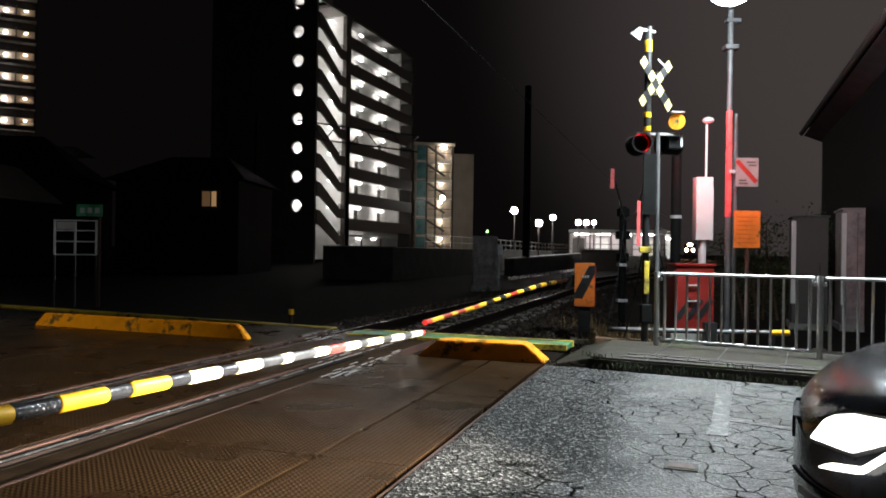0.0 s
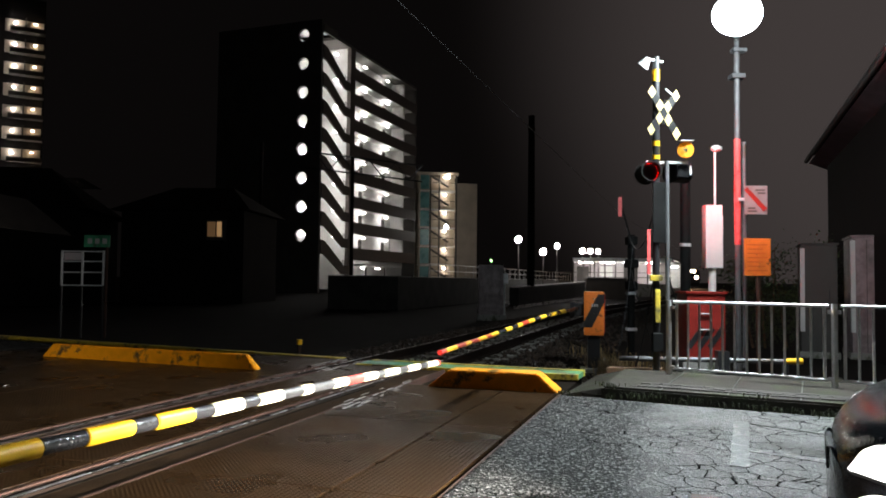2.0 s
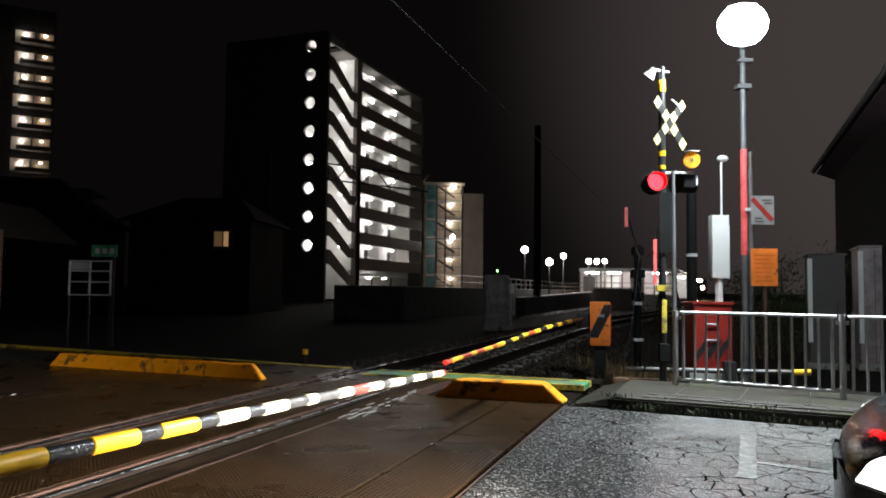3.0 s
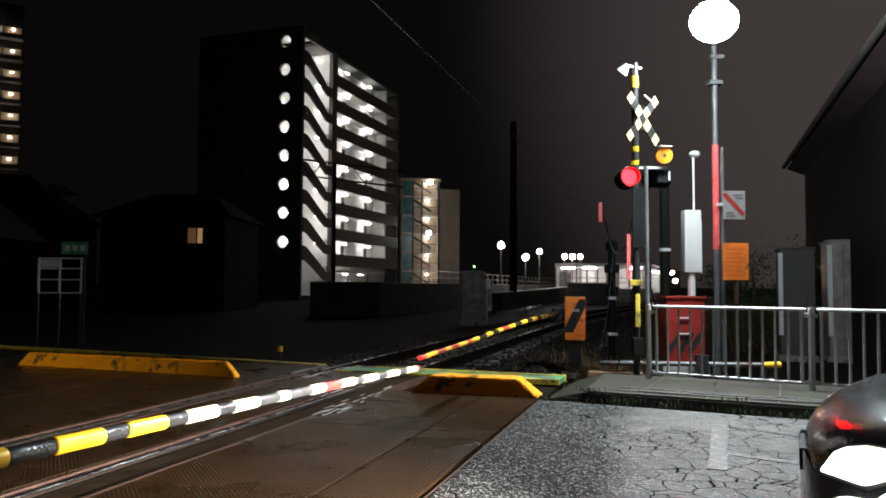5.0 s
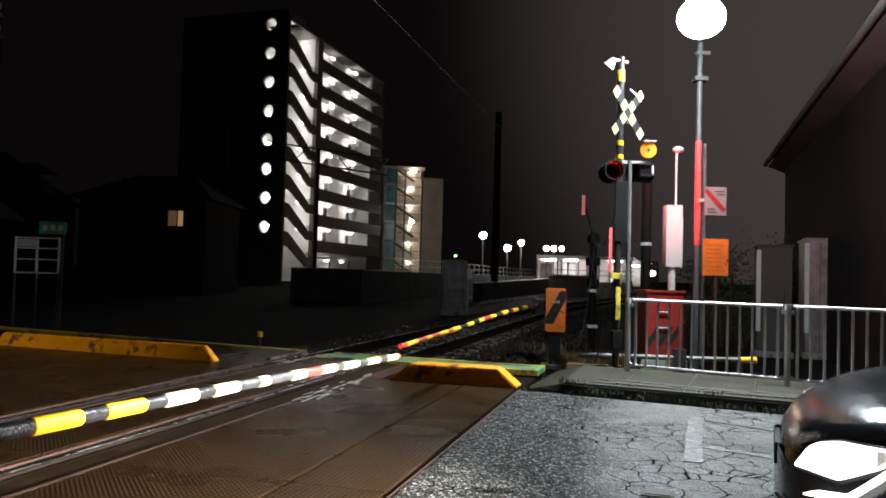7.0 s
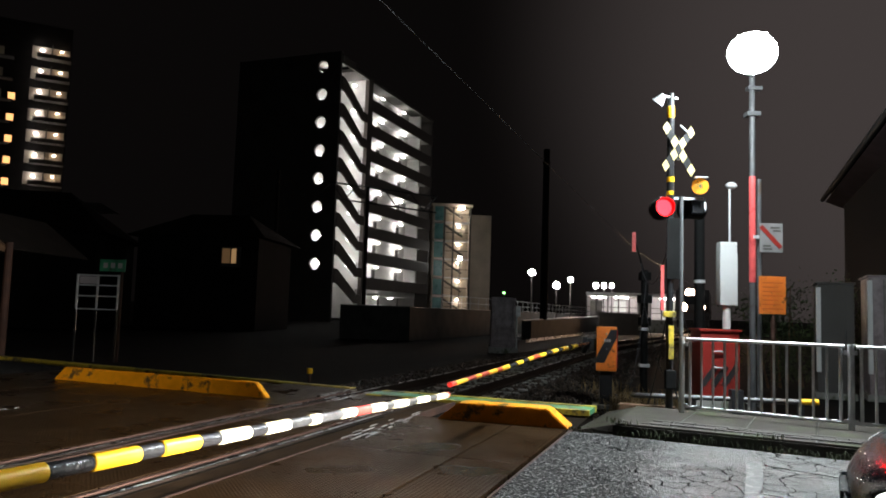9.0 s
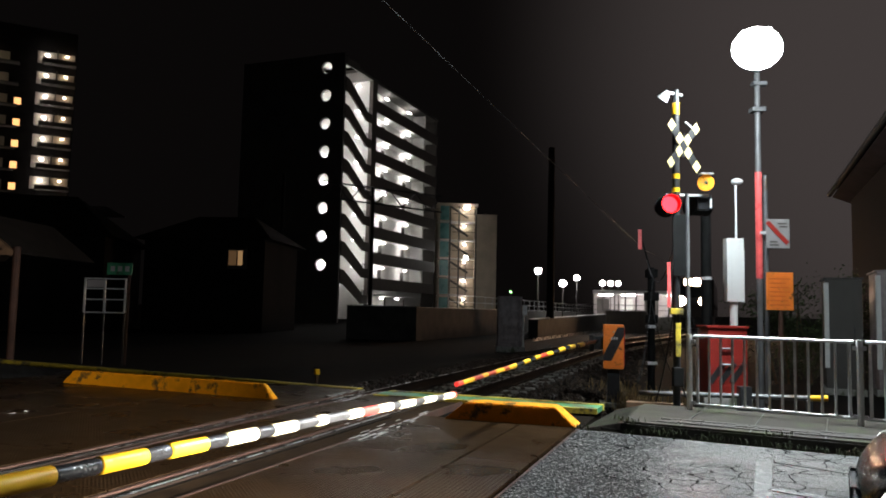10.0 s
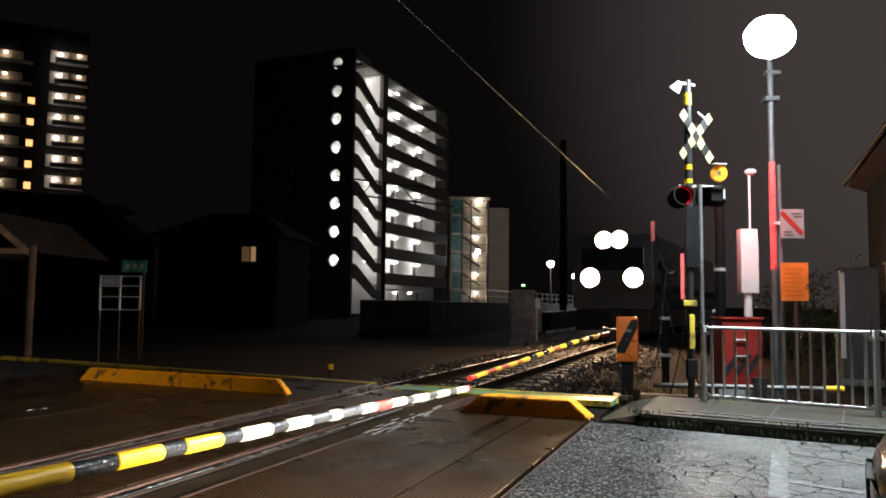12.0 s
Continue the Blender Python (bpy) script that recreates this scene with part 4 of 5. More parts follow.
for k in range(NF):
    part("end_wall_panel", wall_with_round_hole(k), M["dark_wall"], apt)
part("end_wall", bmx(box, 0, 0.3, 3.3, 12, -0.3, ROOF + 1.1), M["dark_wall"], apt)
part("end_wall", bmx(box, 0, 0.3, 0.0, 0.9, -0.3, ROOF + 1.1), M["dark_wall"], apt)
part("end_wall", bmx(box, 0, 0.3, 0.9, 3.3, -0.3, 24.92 - HS * 7.5), M["dark_wall"], apt)
part("roof", bmx(box, 3.0, LB, -0.1, 12, ROOF, ROOF + 0.3), M["dark_wall"], apt)
part("stair_head_roof", bmx(box, 0.3, 3.0, 0.1, 12, ROOF + 0.6, ROOF + 0.8), M["cream_wall"], apt)
part("fascia", bmx(box, 0.3, 3.0, -0.1, 0.1, ROOF, ROOF + 0.8), M["dark_wall"], apt)
part("back_wall", bmx(box, 0.3, LB, 11.7, 12, 0, ROOF), M["dark_wall"], apt)
part("far_end_wall", bmx(box, LB - 0.3, LB, 0, 12, 0, ROOF), M["dark_wall"], apt)
part("inner_wall", bmx(box, SB, LB - 0.3, 1.6, 1.8, 0, ROOF), M["cream_wall"], apt)
part("stair_back_wall", bmx(box, 0.3, SB, 3.3, 3.5, 0, ROOF), M["cream_wall"], apt)
part("pier", bmx(box, SB - 0.95, SB + 0.1, -0.12, 0.3, 0, ROOF), M["parapet"], apt)
part("stair_side_wall", bmx(box, SB - 0.95, SB + 0.1, 0.3, 3.3, 0, ROOF), M["cream_wall"], apt)
for k in range(NF + 1):
    zf = ROOF - FH * (k + 1)            # floor of this gallery
    if zf < 0:
        zf = 0.0
    if k < NF:
        part("gallery_slab", bmx(box, SB + 0.1, LB - 0.3, 0.0, 1.6, zf - 0.18, zf), M["cream_wall"], apt)
        part("parapet", bmx(box, SB + 0.1, LB, -0.1, 0.05, zf - 0.36, zf + 0.9, 0.02), M["parapet"], apt)
        part("screen_wall", bmx(box, 20.2, 20.5, 0.0, 1.6, zf, zf + 2.5), M["cream_wall"], apt)
        # stair: flight parapet sloping down, and landing
        bm = bmesh.new()
        pf = [(0.31, zf + 1.45), (1.0, zf + 1.35), (4.7, zf - 0.75), (4.7, zf - 1.85), (1.0, zf + 0.0), (0.31, zf + 0.05)]
        lo = [bm.verts.new((x, -0.1, z)) for x, z in pf]
        hi = [bm.verts.new((x, 0.08, z)) for x, z in pf]
        bm.faces.new(lo)
        bm.faces.new(hi[::-1])
        for i in range(6):
            bm.faces.new((lo[i], hi[i], hi[(i + 1) % 6], lo[(i + 1) % 6]))
        bmesh.ops.recalc_face_normals(bm, faces=bm.faces)
        part("stair_parapet", bm, M["parapet"], apt)
        part("landing_parapet", bmx(box, 4.7, SB - 0.95, -0.08, 0.06, zf - 1.9, zf - 0.95), M["parapet"], apt)
        for rx in (4.95, 5.3, 5.65):
            part("landing_bar", bmx(box, rx - 0.03, rx + 0.03, -0.05, 0.02, zf - 0.95, zf - 0.4), M["dark_wall"], apt)
        part("landing", bmx(box, 0.3, 1.4, 0.1, 3.3, zf + 0.35, zf + 0.55), M["cream_wall"], apt)
        for dx in (11.0, 17.0):
            door = part("door", bmx(box, dx + 0.5, dx + 1.35, 1.56, 1.6, zf, zf + 2.0, 0.01), M["dark_wall"], apt)
            lampbox = part("gallery_light", bmx(box, dx - 0.2, dx + 0.4, 0.7, 0.85, zf + 2.14, zf + 2.22), M["gallery_lamp"], apt)
            lampbox.visible_shadow = False
        part("gallery_window", bmx(box, 21.2, 23.6, 1.55, 1.6, zf + 1.0, zf + 2.0), M["gallery_window"], apt)
        part("stair_light", bmx(box, 4.9, 5.3, 1.0, 1.3, zf + 1.9, zf + 2.0), M["stair_lamp"], apt)
        part("landing_light", bmx(box, 1.8, 2.1, 2.7, 3.0, zf + 2.0, zf + 2.1), M["gallery_lamp"], apt)
part("entrance_canopy", bmx(box, SB + 0.5, LB - 7.5, -1.5, 0, 2.45, 2.65), M["cream_wall"], apt)
for dx in (SB + 1.6, SB + 5.3):
    part("gallery_light", bmx(box, dx, dx + 0.6, -0.5, -0.3, 2.2, 2.28), M["gallery_lamp"], apt)
for i in range(10):
    part("entrance_post", bmx(box, SB + 0.6 + i * 1.6, SB + 0.72 + i * 1.6, -1.4, -1.3, 0, 1.2 if i % 3 else 2.3), M["dark_wall"], apt)

# second block: glazed stair tower
tow = thing("stair_tower_block", pose(-3.57, 107, 0, 0, 0, 8), "smaller beige block with a glazed teal stair tower", "apartment building")
part("body", bmx(box, 5.6, 8.6, 0.0, 9, 0, 15.2), M["beige_wall"], tow)
part("core_wall", bmx(box, 0, 5.6, 2.2, 9, 0, 16.3), M["beige_wall"], tow)
part("roof", bmx(box, -0.2, 5.8, -0.1, 9, 16.3, 16.7), M["beige_wall"], tow)
for x in (0.0, 1.6, 2.9, 5.4):
    part("column", bmx(box, x, x + 0.22, -0.1, 0.15, 0, 16.3), M["dark_wall"] if x else M["beige_wall"], tow)
for k in range(6):
    z = 0.6 + k * 2.7
    part("slab", bmx(box, 0, 5.5, 0, 2.2, z - 0.15, z), M["cream_wall"], tow)
    part("pane", bmx(box, 0.25, 1.55, 0.0, 0.04, z + 0.1, z + 2.4), M["teal_glass"], tow)
    part("rail", bmx(box, 2.0, 5.3, 0.0, 0.06, z + 1.05, z + 1.15), M["dark_wall"], tow)
    part("flight", bmx(box, -1.5, 1.5, 0.4, 1.2, -0.1, 0.1, 0, Matrix.Translation((3.2, 0, z + 1.4)) @ pose(0, 0, 0, 0, 32, 0)), M["dark_wall"], tow)
    part("tower_lamp", bmx(box, 3.9, 4.2, 1.6, 1.8, z + 2.1, z + 2.25), M["tower_lamp"], tow)
part("tower_lamp", bmx(box, 3.9, 4.5, -0.5, -0.1, 15.9, 16.2), M["tower_lamp"], tow)

# far block on the left with rows of balcony lamps
LAB = thing("far_apartment_tower", pose(-53.5, 97, 0, 0, 0, 30), "far dark apartment tower with rows of balcony lamps", "apartment building")
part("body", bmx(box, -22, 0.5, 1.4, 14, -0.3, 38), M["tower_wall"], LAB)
for k in range(9):
    z = 34.4 - k * 2.86
    part("balcony_slab", bmx(box, -3.6, 0.5, 0, 1.4, z - 1.3, z - 1.15), M["dark_wall"], LAB)
    part("balcony_front", bmx(box, -3.6, 0.5, -0.1, 0, z - 1.3, z - 0.75), M["parapet"], LAB)
    part("balcony_wall", bmx(box, -4.2, 0.3, 1.32, 1.4, z - 1.15, z + 0.5), M["beige_wall"], LAB)
    part("partition", bmx(box, -1.9, -1.75, 0.0, 1.32, z - 1.15, z + 0.5), M["dark_wall"], LAB)
    part("balcony_lamp", bmx(box, -0.9, -0.5, 0.7, 0.9, z + 0.0, z + 0.12), M["warm_lamp"], LAB)
    part("balcony_lamp", bmx(box, -3.2, -2.8, 0.7, 0.9, z - 0.16, z - 0.04), M["gallery_lamp"], LAB)
    part("balcony_slab", bmx(box, -11.5, -6.2, 0, 1.4, z - 1.9, z - 1.75), M["dark_wall"], LAB)
    part("balcony_lamp", bmx(box, -9.6, -9.2, 0.7, 0.9, z - 0.88, z - 0.75), M["warm_lamp"], LAB)
    part("balcony_wall", bmx(box, -10.6, -7.4, 1.32, 1.4, z - 1.75, z - 0.3), M["beige_wall"], LAB)
    if k > 1:
        part("lit_window", bmx(box, -6.6, -5.8, 1.33, 1.4, z - 1.5, z - 0.6), M["orange_window"], LAB)

# ---- dark houses beyond the crossing ----


def small_house(m, w, d, h, rise, label):
    t = thing("house", m, label, "house", "houses beyond the track")
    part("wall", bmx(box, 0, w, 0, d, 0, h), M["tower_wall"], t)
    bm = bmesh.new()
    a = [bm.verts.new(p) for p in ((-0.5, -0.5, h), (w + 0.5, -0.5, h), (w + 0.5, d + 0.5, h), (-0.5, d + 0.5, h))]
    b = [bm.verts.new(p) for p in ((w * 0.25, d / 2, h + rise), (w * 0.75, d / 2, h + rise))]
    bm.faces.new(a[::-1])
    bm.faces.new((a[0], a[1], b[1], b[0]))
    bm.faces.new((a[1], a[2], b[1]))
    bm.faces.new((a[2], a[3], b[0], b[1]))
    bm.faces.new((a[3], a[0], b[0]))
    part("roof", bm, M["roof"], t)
    return t


h1 = small_house(pose(-17.5, 40.2, -0.3, 0, 0, -4), 6.8, 6, 5.0, 1.6, "dark two-storey house with one lit window")
part("window_frame", bmx(box, 4.75, 5.85, -0.06, 0.0, 3.4, 4.5, 0.01), M["dark_wall"], h1)
for x in (4.82, 5.34):
    part("pane", bmx(box, x, x + (0.26 if x > 5.3 else 0.44), -0.075, -0.06, 3.6, 4.4), M["warm_window" if x > 5.3 else "dim_window"], h1, "dim warm lit pane")
small_house(pose(-27, 33, -0.3, 0, 0, 12), 10, 8, 4.6, 2.4, "dark low house with a tiled roof")
small_house(pose(-40, 40, -0.3, 0, 0, 5), 11, 8, 5.0, 2.6, "dark house with a tiled roof")

rack = thing("notice_rack", pose(-8.75, 17, -0.3), "pale steel notice rack with shelves by the road", "notice rack")
for x in (0.0, 0.47, 0.95):
    part("upright", bmx(box, x - 0.02, x + 0.02, -0.02, 0.02, 1.2, 2.0, 0.004), M["galv"], rack)
    part("leg", bmx(box, x - 0.02, x + 0.02, -0.02, 0.02, 0, 1.2), M["black"], rack)
for z in (1.2, 1.5, 1.75, 1.98):
    part("bar", bmx(box, 0, 0.95, -0.02, 0.02, z - 0.015, z + 0.015), M["galv"], rack)
part("panel", bmx(box, 0.05, 0.45, -0.01, 0.01, 1.78, 1.95), M["hut_grey"], rack)
gs = thing("green_road_sign", pose(-8.29, 17.05, -0.3), "small green road sign with white marks", "sign")
part("board", bmx(box, 0, 0.6, 0, 0.02, 2.08, 2.36, 0.006), M["green"], gs)
for k in range(3):
    part("mark", bmx(box, 0.09 + k * 0.17, 0.19 + k * 0.17, -0.004, 0.0, 2.16, 2.28), M["hut_grey"], gs)
part("post", bmx(cyl, (0.52, 0.05, 0), (0.52, 0.05, 2.3), 0.03, n=10), M["rust"], gs)
shelter = thing("roadside_shelter", pose(-9.0, 14, -0.3), "rusty open shelter with a sloping roof", "shelter")
for x in (0.42, -1.7):
    part("post", bmx(cyl, (x, 0, 0), (x, 0, 2.46), 0.07, n=10), M["rust"], shelter)
for k in (-1, 1):
    part("rafter", bmx(box, -0.6, 0.6, -0.06, 0.06, -0.05, 0.05, 0, Matrix.Translation((-0.64 + k * 0.53, 0, 2.68)) @ pose(0, 0, 0, 0, 38 * k, 0)), M["wood"], shelter)
    part("roof_sheet", bmx(box, -0.66, 0.66, 0.06, 3.0, -0.015, 0.015, 0, Matrix.Translation((-0.64 + k * 0.55, 0, 2.75)) @ pose(0, 0, 0, 0, 38 * k, 0)), M["roof"], shelter, "dark roof sheet")
part("tie_beam", bmx(box, -1.7, 0.42, -0.05, 0.05, 2.3, 2.4), M["wood"], shelter)

# relay cabinet beside the track
rc = thing("relay_cabinet", pose(1.28, 26, -0.3), "grey relay cabinet beside the far track with conduits", "relay cabinet")
part("body", bmx(box, 0, 0.72, 0, 0.7, 0.2, 1.95, 0.02), M["cabinet"], rc, smooth=True)
part("side", bmx(box, 0.74, 0.84, 0.1, 0.6, 0.1, 1.93, 0.01), M["cabinet"], rc)
part("conduit", bmx(cyl, (0.9, 0.2, 0), (0.9, 0.2, 1.5), 0.03, n=10), M["galv"], rc, smooth=True)
part("box", bmx(box, 0.86, 1.02, 0.1, 0.3, 1.3, 1.65, 0.01), M["galv"], rc)
part("plinth", bmx(box, -0.05, 0.95, -0.05, 0.75, 0, 0.2, 0.01), M["concrete"], rc)

# ---- station in the distance ----
ramp = thing("platform_ramp", Matrix.Identity(4), "low platform ramp with a pale wet edge", "platform ramp", kind="structure")
R0, R1 = Vector((3.6, 40, 0.72)), Vector((12.9, 68, 1.06))
bm = bmesh.new()
for p in (R0, R1):
    for dx, z in ((0, p.z), (0.5, p.z), (0.5, -0.3), (0, -0.3)):
        bm.verts.new((p.x + dx, p.y - dx * 0.3, z))
bm.verts.ensure_lookup_table()
for i in range(4):
    bm.faces.new([bm.verts[k] for k in (i, (i + 1) % 4, 4 + (i + 1) % 4, 4 + i)])
bm.faces.new(bm.verts[:4])
bm.faces.new(bm.verts[4:8])
bmesh.ops.recalc_face_normals(bm, faces=bm.faces)
part("ramp_body", bm, M["dark_platform"], ramp)
part("ramp_edge", bmx(cyl, R0 + Vector((0.1, 0, 0.0)), R1 + Vector((0.1, 0, 0.0)), 0.045, n=8), M["galv"], ramp, "pale wet edge")
st = thing("station_platform", TRACK @ pose(0, 0, 0), "low concrete station platform with a white edge line", "platform", kind="structure")
part("platform", bmx(box, -16, -12.5, 31, 150, -0.3, 1.22), M["dark_platform"], st)
part("coping", bmx(box, -16.0, -12.46, 30.96, 31.3, 1.22, 1.27, 0.01), M["concrete"], st)
part("edge_line", bmx(box, -12.75, -12.5, 31.3, 150, 1.224, 1.235), M["white_paint"], st)
stn = thing("station_canopy", pose(12.3, 70, -0.3, 0, 0, -10), "brightly lit station canopy with posts and railing", "station")
part("canopy", bmx(box, 0, 9, 0, 5, 3.3, 3.6), M["white_paint"], stn)
part("back_wall", bmx(box, 0, 9, 4.8, 5, 0.6, 3.3), M["hut_grey"], stn)
for i in range(4):
    part("vending_panel", bmx(box, 0.4 + i * 2.3, 1.6 + i * 2.3, 4.6, 4.8, 1.2, 2.9), M["white_paint"] if i % 2 else M["dark_wall"], stn)
for z in (1.75, 2.2):
    part("railing", bmx(box, -3, 9, -0.05, 0.0, z, z + 0.06), M["dark_wall"], stn)
part("floor", bmx(box, -3, 9, 0, 5, 0, 1.2), M["concrete"], stn)
for i in range(10):
    part("post", bmx(box, i * 0.97, i * 0.97 + 0.12, 0, 0.12, 1.2, 3.3), M["dark_wall"], stn)
for i in range(4):
    part("canopy_light", bmx(box, 0.6 + i * 2.1, 1.9 + i * 2.1, 2.0, 2.2, 3.15, 3.25), M["gallery_lamp"], stn)


shed = thing("station_shed", pose(24.1, 79, -0.3, 0, 0, -12), "small white station shed with a sloping roof, lit from within", "shed")
part("floor", bmx(box, -0.1, 1.6, -0.2, 4, 0, 0.8), M["concrete"], shed)
part("back_wall", bmx(box, 0, 1.5, 3.8, 4, 0.8, 3.6), M["white_paint"], shed)
for x in (0, 1.4):
    part("side_wall", bmx(box, x, x + 0.1, 0, 4, 0.8, 3.6), M["white_paint"], shed)
part("roof", bmx(box, -0.3, 1.9, -0.3, 4.2, -0.06, 0.06, 0, Matrix.Translation((0, 0, 4.1)) @ pose(0, 0, 0, 0, 25, 0)), M["dark_wall"], shed)
part("shed_light", bmx(box, 0.4, 1.1, 1.5, 1.7, 3.0, 3.1), M["gallery_lamp"], shed)


pe = thing("platform_end", pose(11.6, 60, -0.3, 0, 0, -18.5), "low dark brick end wall of a platform", "wall")
part("wall", bmx(box, 0, 3.2, 0, 6, 0, 1.6, 0.03), M["parapet"], pe)
part("coping", bmx(box, -0.05, 3.25, -0.05, 6, 1.6, 1.68, 0.01), M["dark_wall"], pe)
rail = thing("platform_railing", TRACK @ pose(-15.6, 44, 1.22), "pale steel railing along the platform", "railing")
for z in (0.45, 0.9):
    part("bar", bmx(cyl, (0, 0, z), (0, 60, z), 0.02, n=6), M["galv"], rail)
for k in range(31):
    part("post", bmx(cyl, (0, k * 2, 0), (0, k * 2, 0.92), 0.02, n=6), M["galv"], rail)


def yard_lamp(x, y, z, r):
    t = thing("yard_lamp", pose(x, y, -0.3), "white yard lamp on a thin pole by the station", "lamp post", "station yard lamps")
    part("pole", bmx(cyl, (0, 0, 0), (0, 0, z + 0.3), 0.06, 0.04, n=8), M["dark_wall"], t)
    bm = bmesh.new()
    bmesh.ops.create_uvsphere(bm, u_segments=14, v_segments=8, radius=r)
    part("lamp_head", bm, M["yard"], t, smooth=True).matrix_basis = pose(0, 0, z + 0.3)


M["green_on"] = glow("lit_green_lens", (0.35, 1.0, 0.25), 12)
M["yard"] = glow("yard_lamp_head", (1.0, 0.97, 0.92), 80)
for x, y, z, r in ((6.12, 60, 4.43, 0.27), (8.13, 60, 3.46, 0.27), (9.26, 60, 3.94, 0.22), (13.2, 70, 3.95, 0.25), (13.95, 70, 3.95, 0.25), (14.9, 71, 4.0, 0.22), (0.43, 99, 8.15, 0.3)):
    yard_lamp(x, y, z, r)
gsig = thing("green_signal", pose(5.24, 80, -0.3), "small green track signal on a thin post", "track signal")
part("post", bmx(cyl, (0, 0, 0), (0, 0, 3.4), 0.05, n=8), M["dark_wall"], gsig)
part("hood", bmx(box, -0.16, 0.16, 0.04, 0.2, 3.2, 3.85, 0.03), M["check_black"], gsig)
bm = bmesh.new()
disc(bm, (0, 0.0, 3.52), (0, 1, 0), 0.1, 0.05, 14)
part("lens", bm, M["green_on"], gsig, "lit green lens")

# ---- catenary poles and wires ----


def catenary_pole(x, y, h, r):
    t = thing("catenary_pole", pose(x, y, -0.3), "dark concrete catenary pole beside the tracks", "catenary pole", "catenary poles")
    part("pole", bmx(cyl, (0, 0, 0), (0, 0, h), r, r * 0.8, n=16), M["tower_wall"], t, smooth=True)
    part("band", bmx(cyl, (0, 0, h - 0.9), (0, 0, h - 0.75), r * 0.95, n=16), M["rust"], t, smooth=True)
    return t


catenary_pole(5.35, 45, 11.5, 0.24)
catenary_pole(-13.6, 55, 11.5, 0.15)
catenary_pole(-6.8, 55, 10.5, 0.15)
gan = thing("catenary_gantry", pose(0, 0, 0), "dark steel lattice gantry beam over the tracks", "gantry")
g0, g1 = Vector((-10.6, 55, 10.6)), Vector((-1.6, 55, 9.6))
for dz in (0, -1.2):
    part("chord", bmx(cyl, g0 + Vector((0, 0, dz)), g1 + Vector((0, 0, dz)), 0.06, n=8), M["black"], gan)
for i in range(9):
    p, q = g0.lerp(g1, i / 9), g0.lerp(g1, (i + 1) / 9)
    a, b = (p, q + Vector((0, 0, -1.2))) if i % 2 else (p + Vector((0, 0, -1.2)), q)
    part("diagonal", bmx(cyl, a, b, 0.04, n=6), M["black"], gan)


WIRE_Z = 5.0


def wire(p, q, sag, r, label):
    p, q = Vector(p), Vector(q)
    cu = bpy.data.curves.new("wire", "CURVE")
    cu.dimensions, cu.bevel_depth, cu.use_fill_caps = "3D", r, True
    sp = cu.splines.new("POLY")
    sp.points.add(24)
    for i in range(25):
        k = i / 24
        v = p.lerp(q, k) - Vector((0, 0, sag * 4 * k * (1 - k)))
        sp.points[i].co = (*v, 1)
    cu.materials.append(M["grey_pole"])
    return tagged(new("overhead_wire", cu), label, "wire", "overhead wires")


for s, z, sg in ((-3.83, WIRE_Z, 0.05),):
    wire(sa(s, -20, z), sa(s, 45, z), sg, 0.008, "thin overhead railway wire")
    wire(sa(s, 45, z), sa(s + 3, 100, z), sg, 0.008, "thin overhead railway wire")

for p, q, sg in (((2.55, 8.83, 2.2), (3.02, 12.2, 2.0), 0.5), ((2.65, 8.86, 1.4), (3.1, 9.5, 0.9), 0.25), ((2.47, 8.78, 1.1), (2.36, 9.3, -0.05), 0.15), ((2.5, 8.76, 0.6), (2.9, 9.2, 0.02), 0.2), ((3.14, 12.3, 1.7), (2.78, 11.9, 0.0), 0.3), ((3.12, 12.3, 1.3), (3.5, 12.0, 0.0), 0.25), ((2.62, 8.8, 3.3), (2.86, 8.86, 2.75), 0.1)):
    w = wire(p, q, sg, 0.008, "black cable slung between trackside masts")
    w.data.materials[0] = M["black"]

# ---- the waiting car ----
car = thing("car", CAR, "dark sedan with lit headlamps waiting at the crossing, wet with rain", "car")


def loft(bm, sections, close=True):
    rings = [[bm.verts.new(p) for p in s] for s in sections]
    for r0, r1 in zip(rings, rings[1:]):
        for i in range(len(r0) - 1):
            bm.faces.new((r0[i], r0[i + 1], r1[i + 1], r1[i]))
    return rings


def half_width(x):
    return 0.85 * min(1.0, (max(0.0, 0.285 - x) / 0.42) ** (1 / 2.6)) if x > -0.135 else 0.85


def hood_top(x):
    return float(np.interp(-x, (-0.285, -0.26, -0.2, -0.12, 0.0, 0.15, 0.6, 1.1, 2.0, 4.0, 4.4), (0.52, 0.62, 0.69, 0.735, 0.78, 0.81, 0.87, 0.92, 0.95, 0.97, 0.8)))


def car_section(x):
    """One cross-section of the body at x."""
    w = max(0.03, half_width(x)) if x > -3.9 else 0.85 - 0.12 * (-x - 3.9) / 0.5
    zt = hood_top(x)
    zs, zb = zt - 0.065, float(np.interp(-x, (-0.285, -0.2, 0.2), (0.34, 0.24, 0.18)))
    bump = 0.012 if x > -0.1 else 0.0
    pts = [(w * 0.9, zb), (w + bump, zb + 0.07), (w + bump, zb + 0.22), (w, zb + 0.25), (w, zs - 0.04), (w * 0.985, zs - 0.01), (w * 0.95, zs + 0.012), (w * 0.8, zt - 0.022), (w * 0.55, zt - 0.008), (w * 0.25, zt - 0.002), (0, zt)]
    return [(x, y, z) for y, z in pts] + [(x, -y, z) for y, z in pts[-2::-1]]


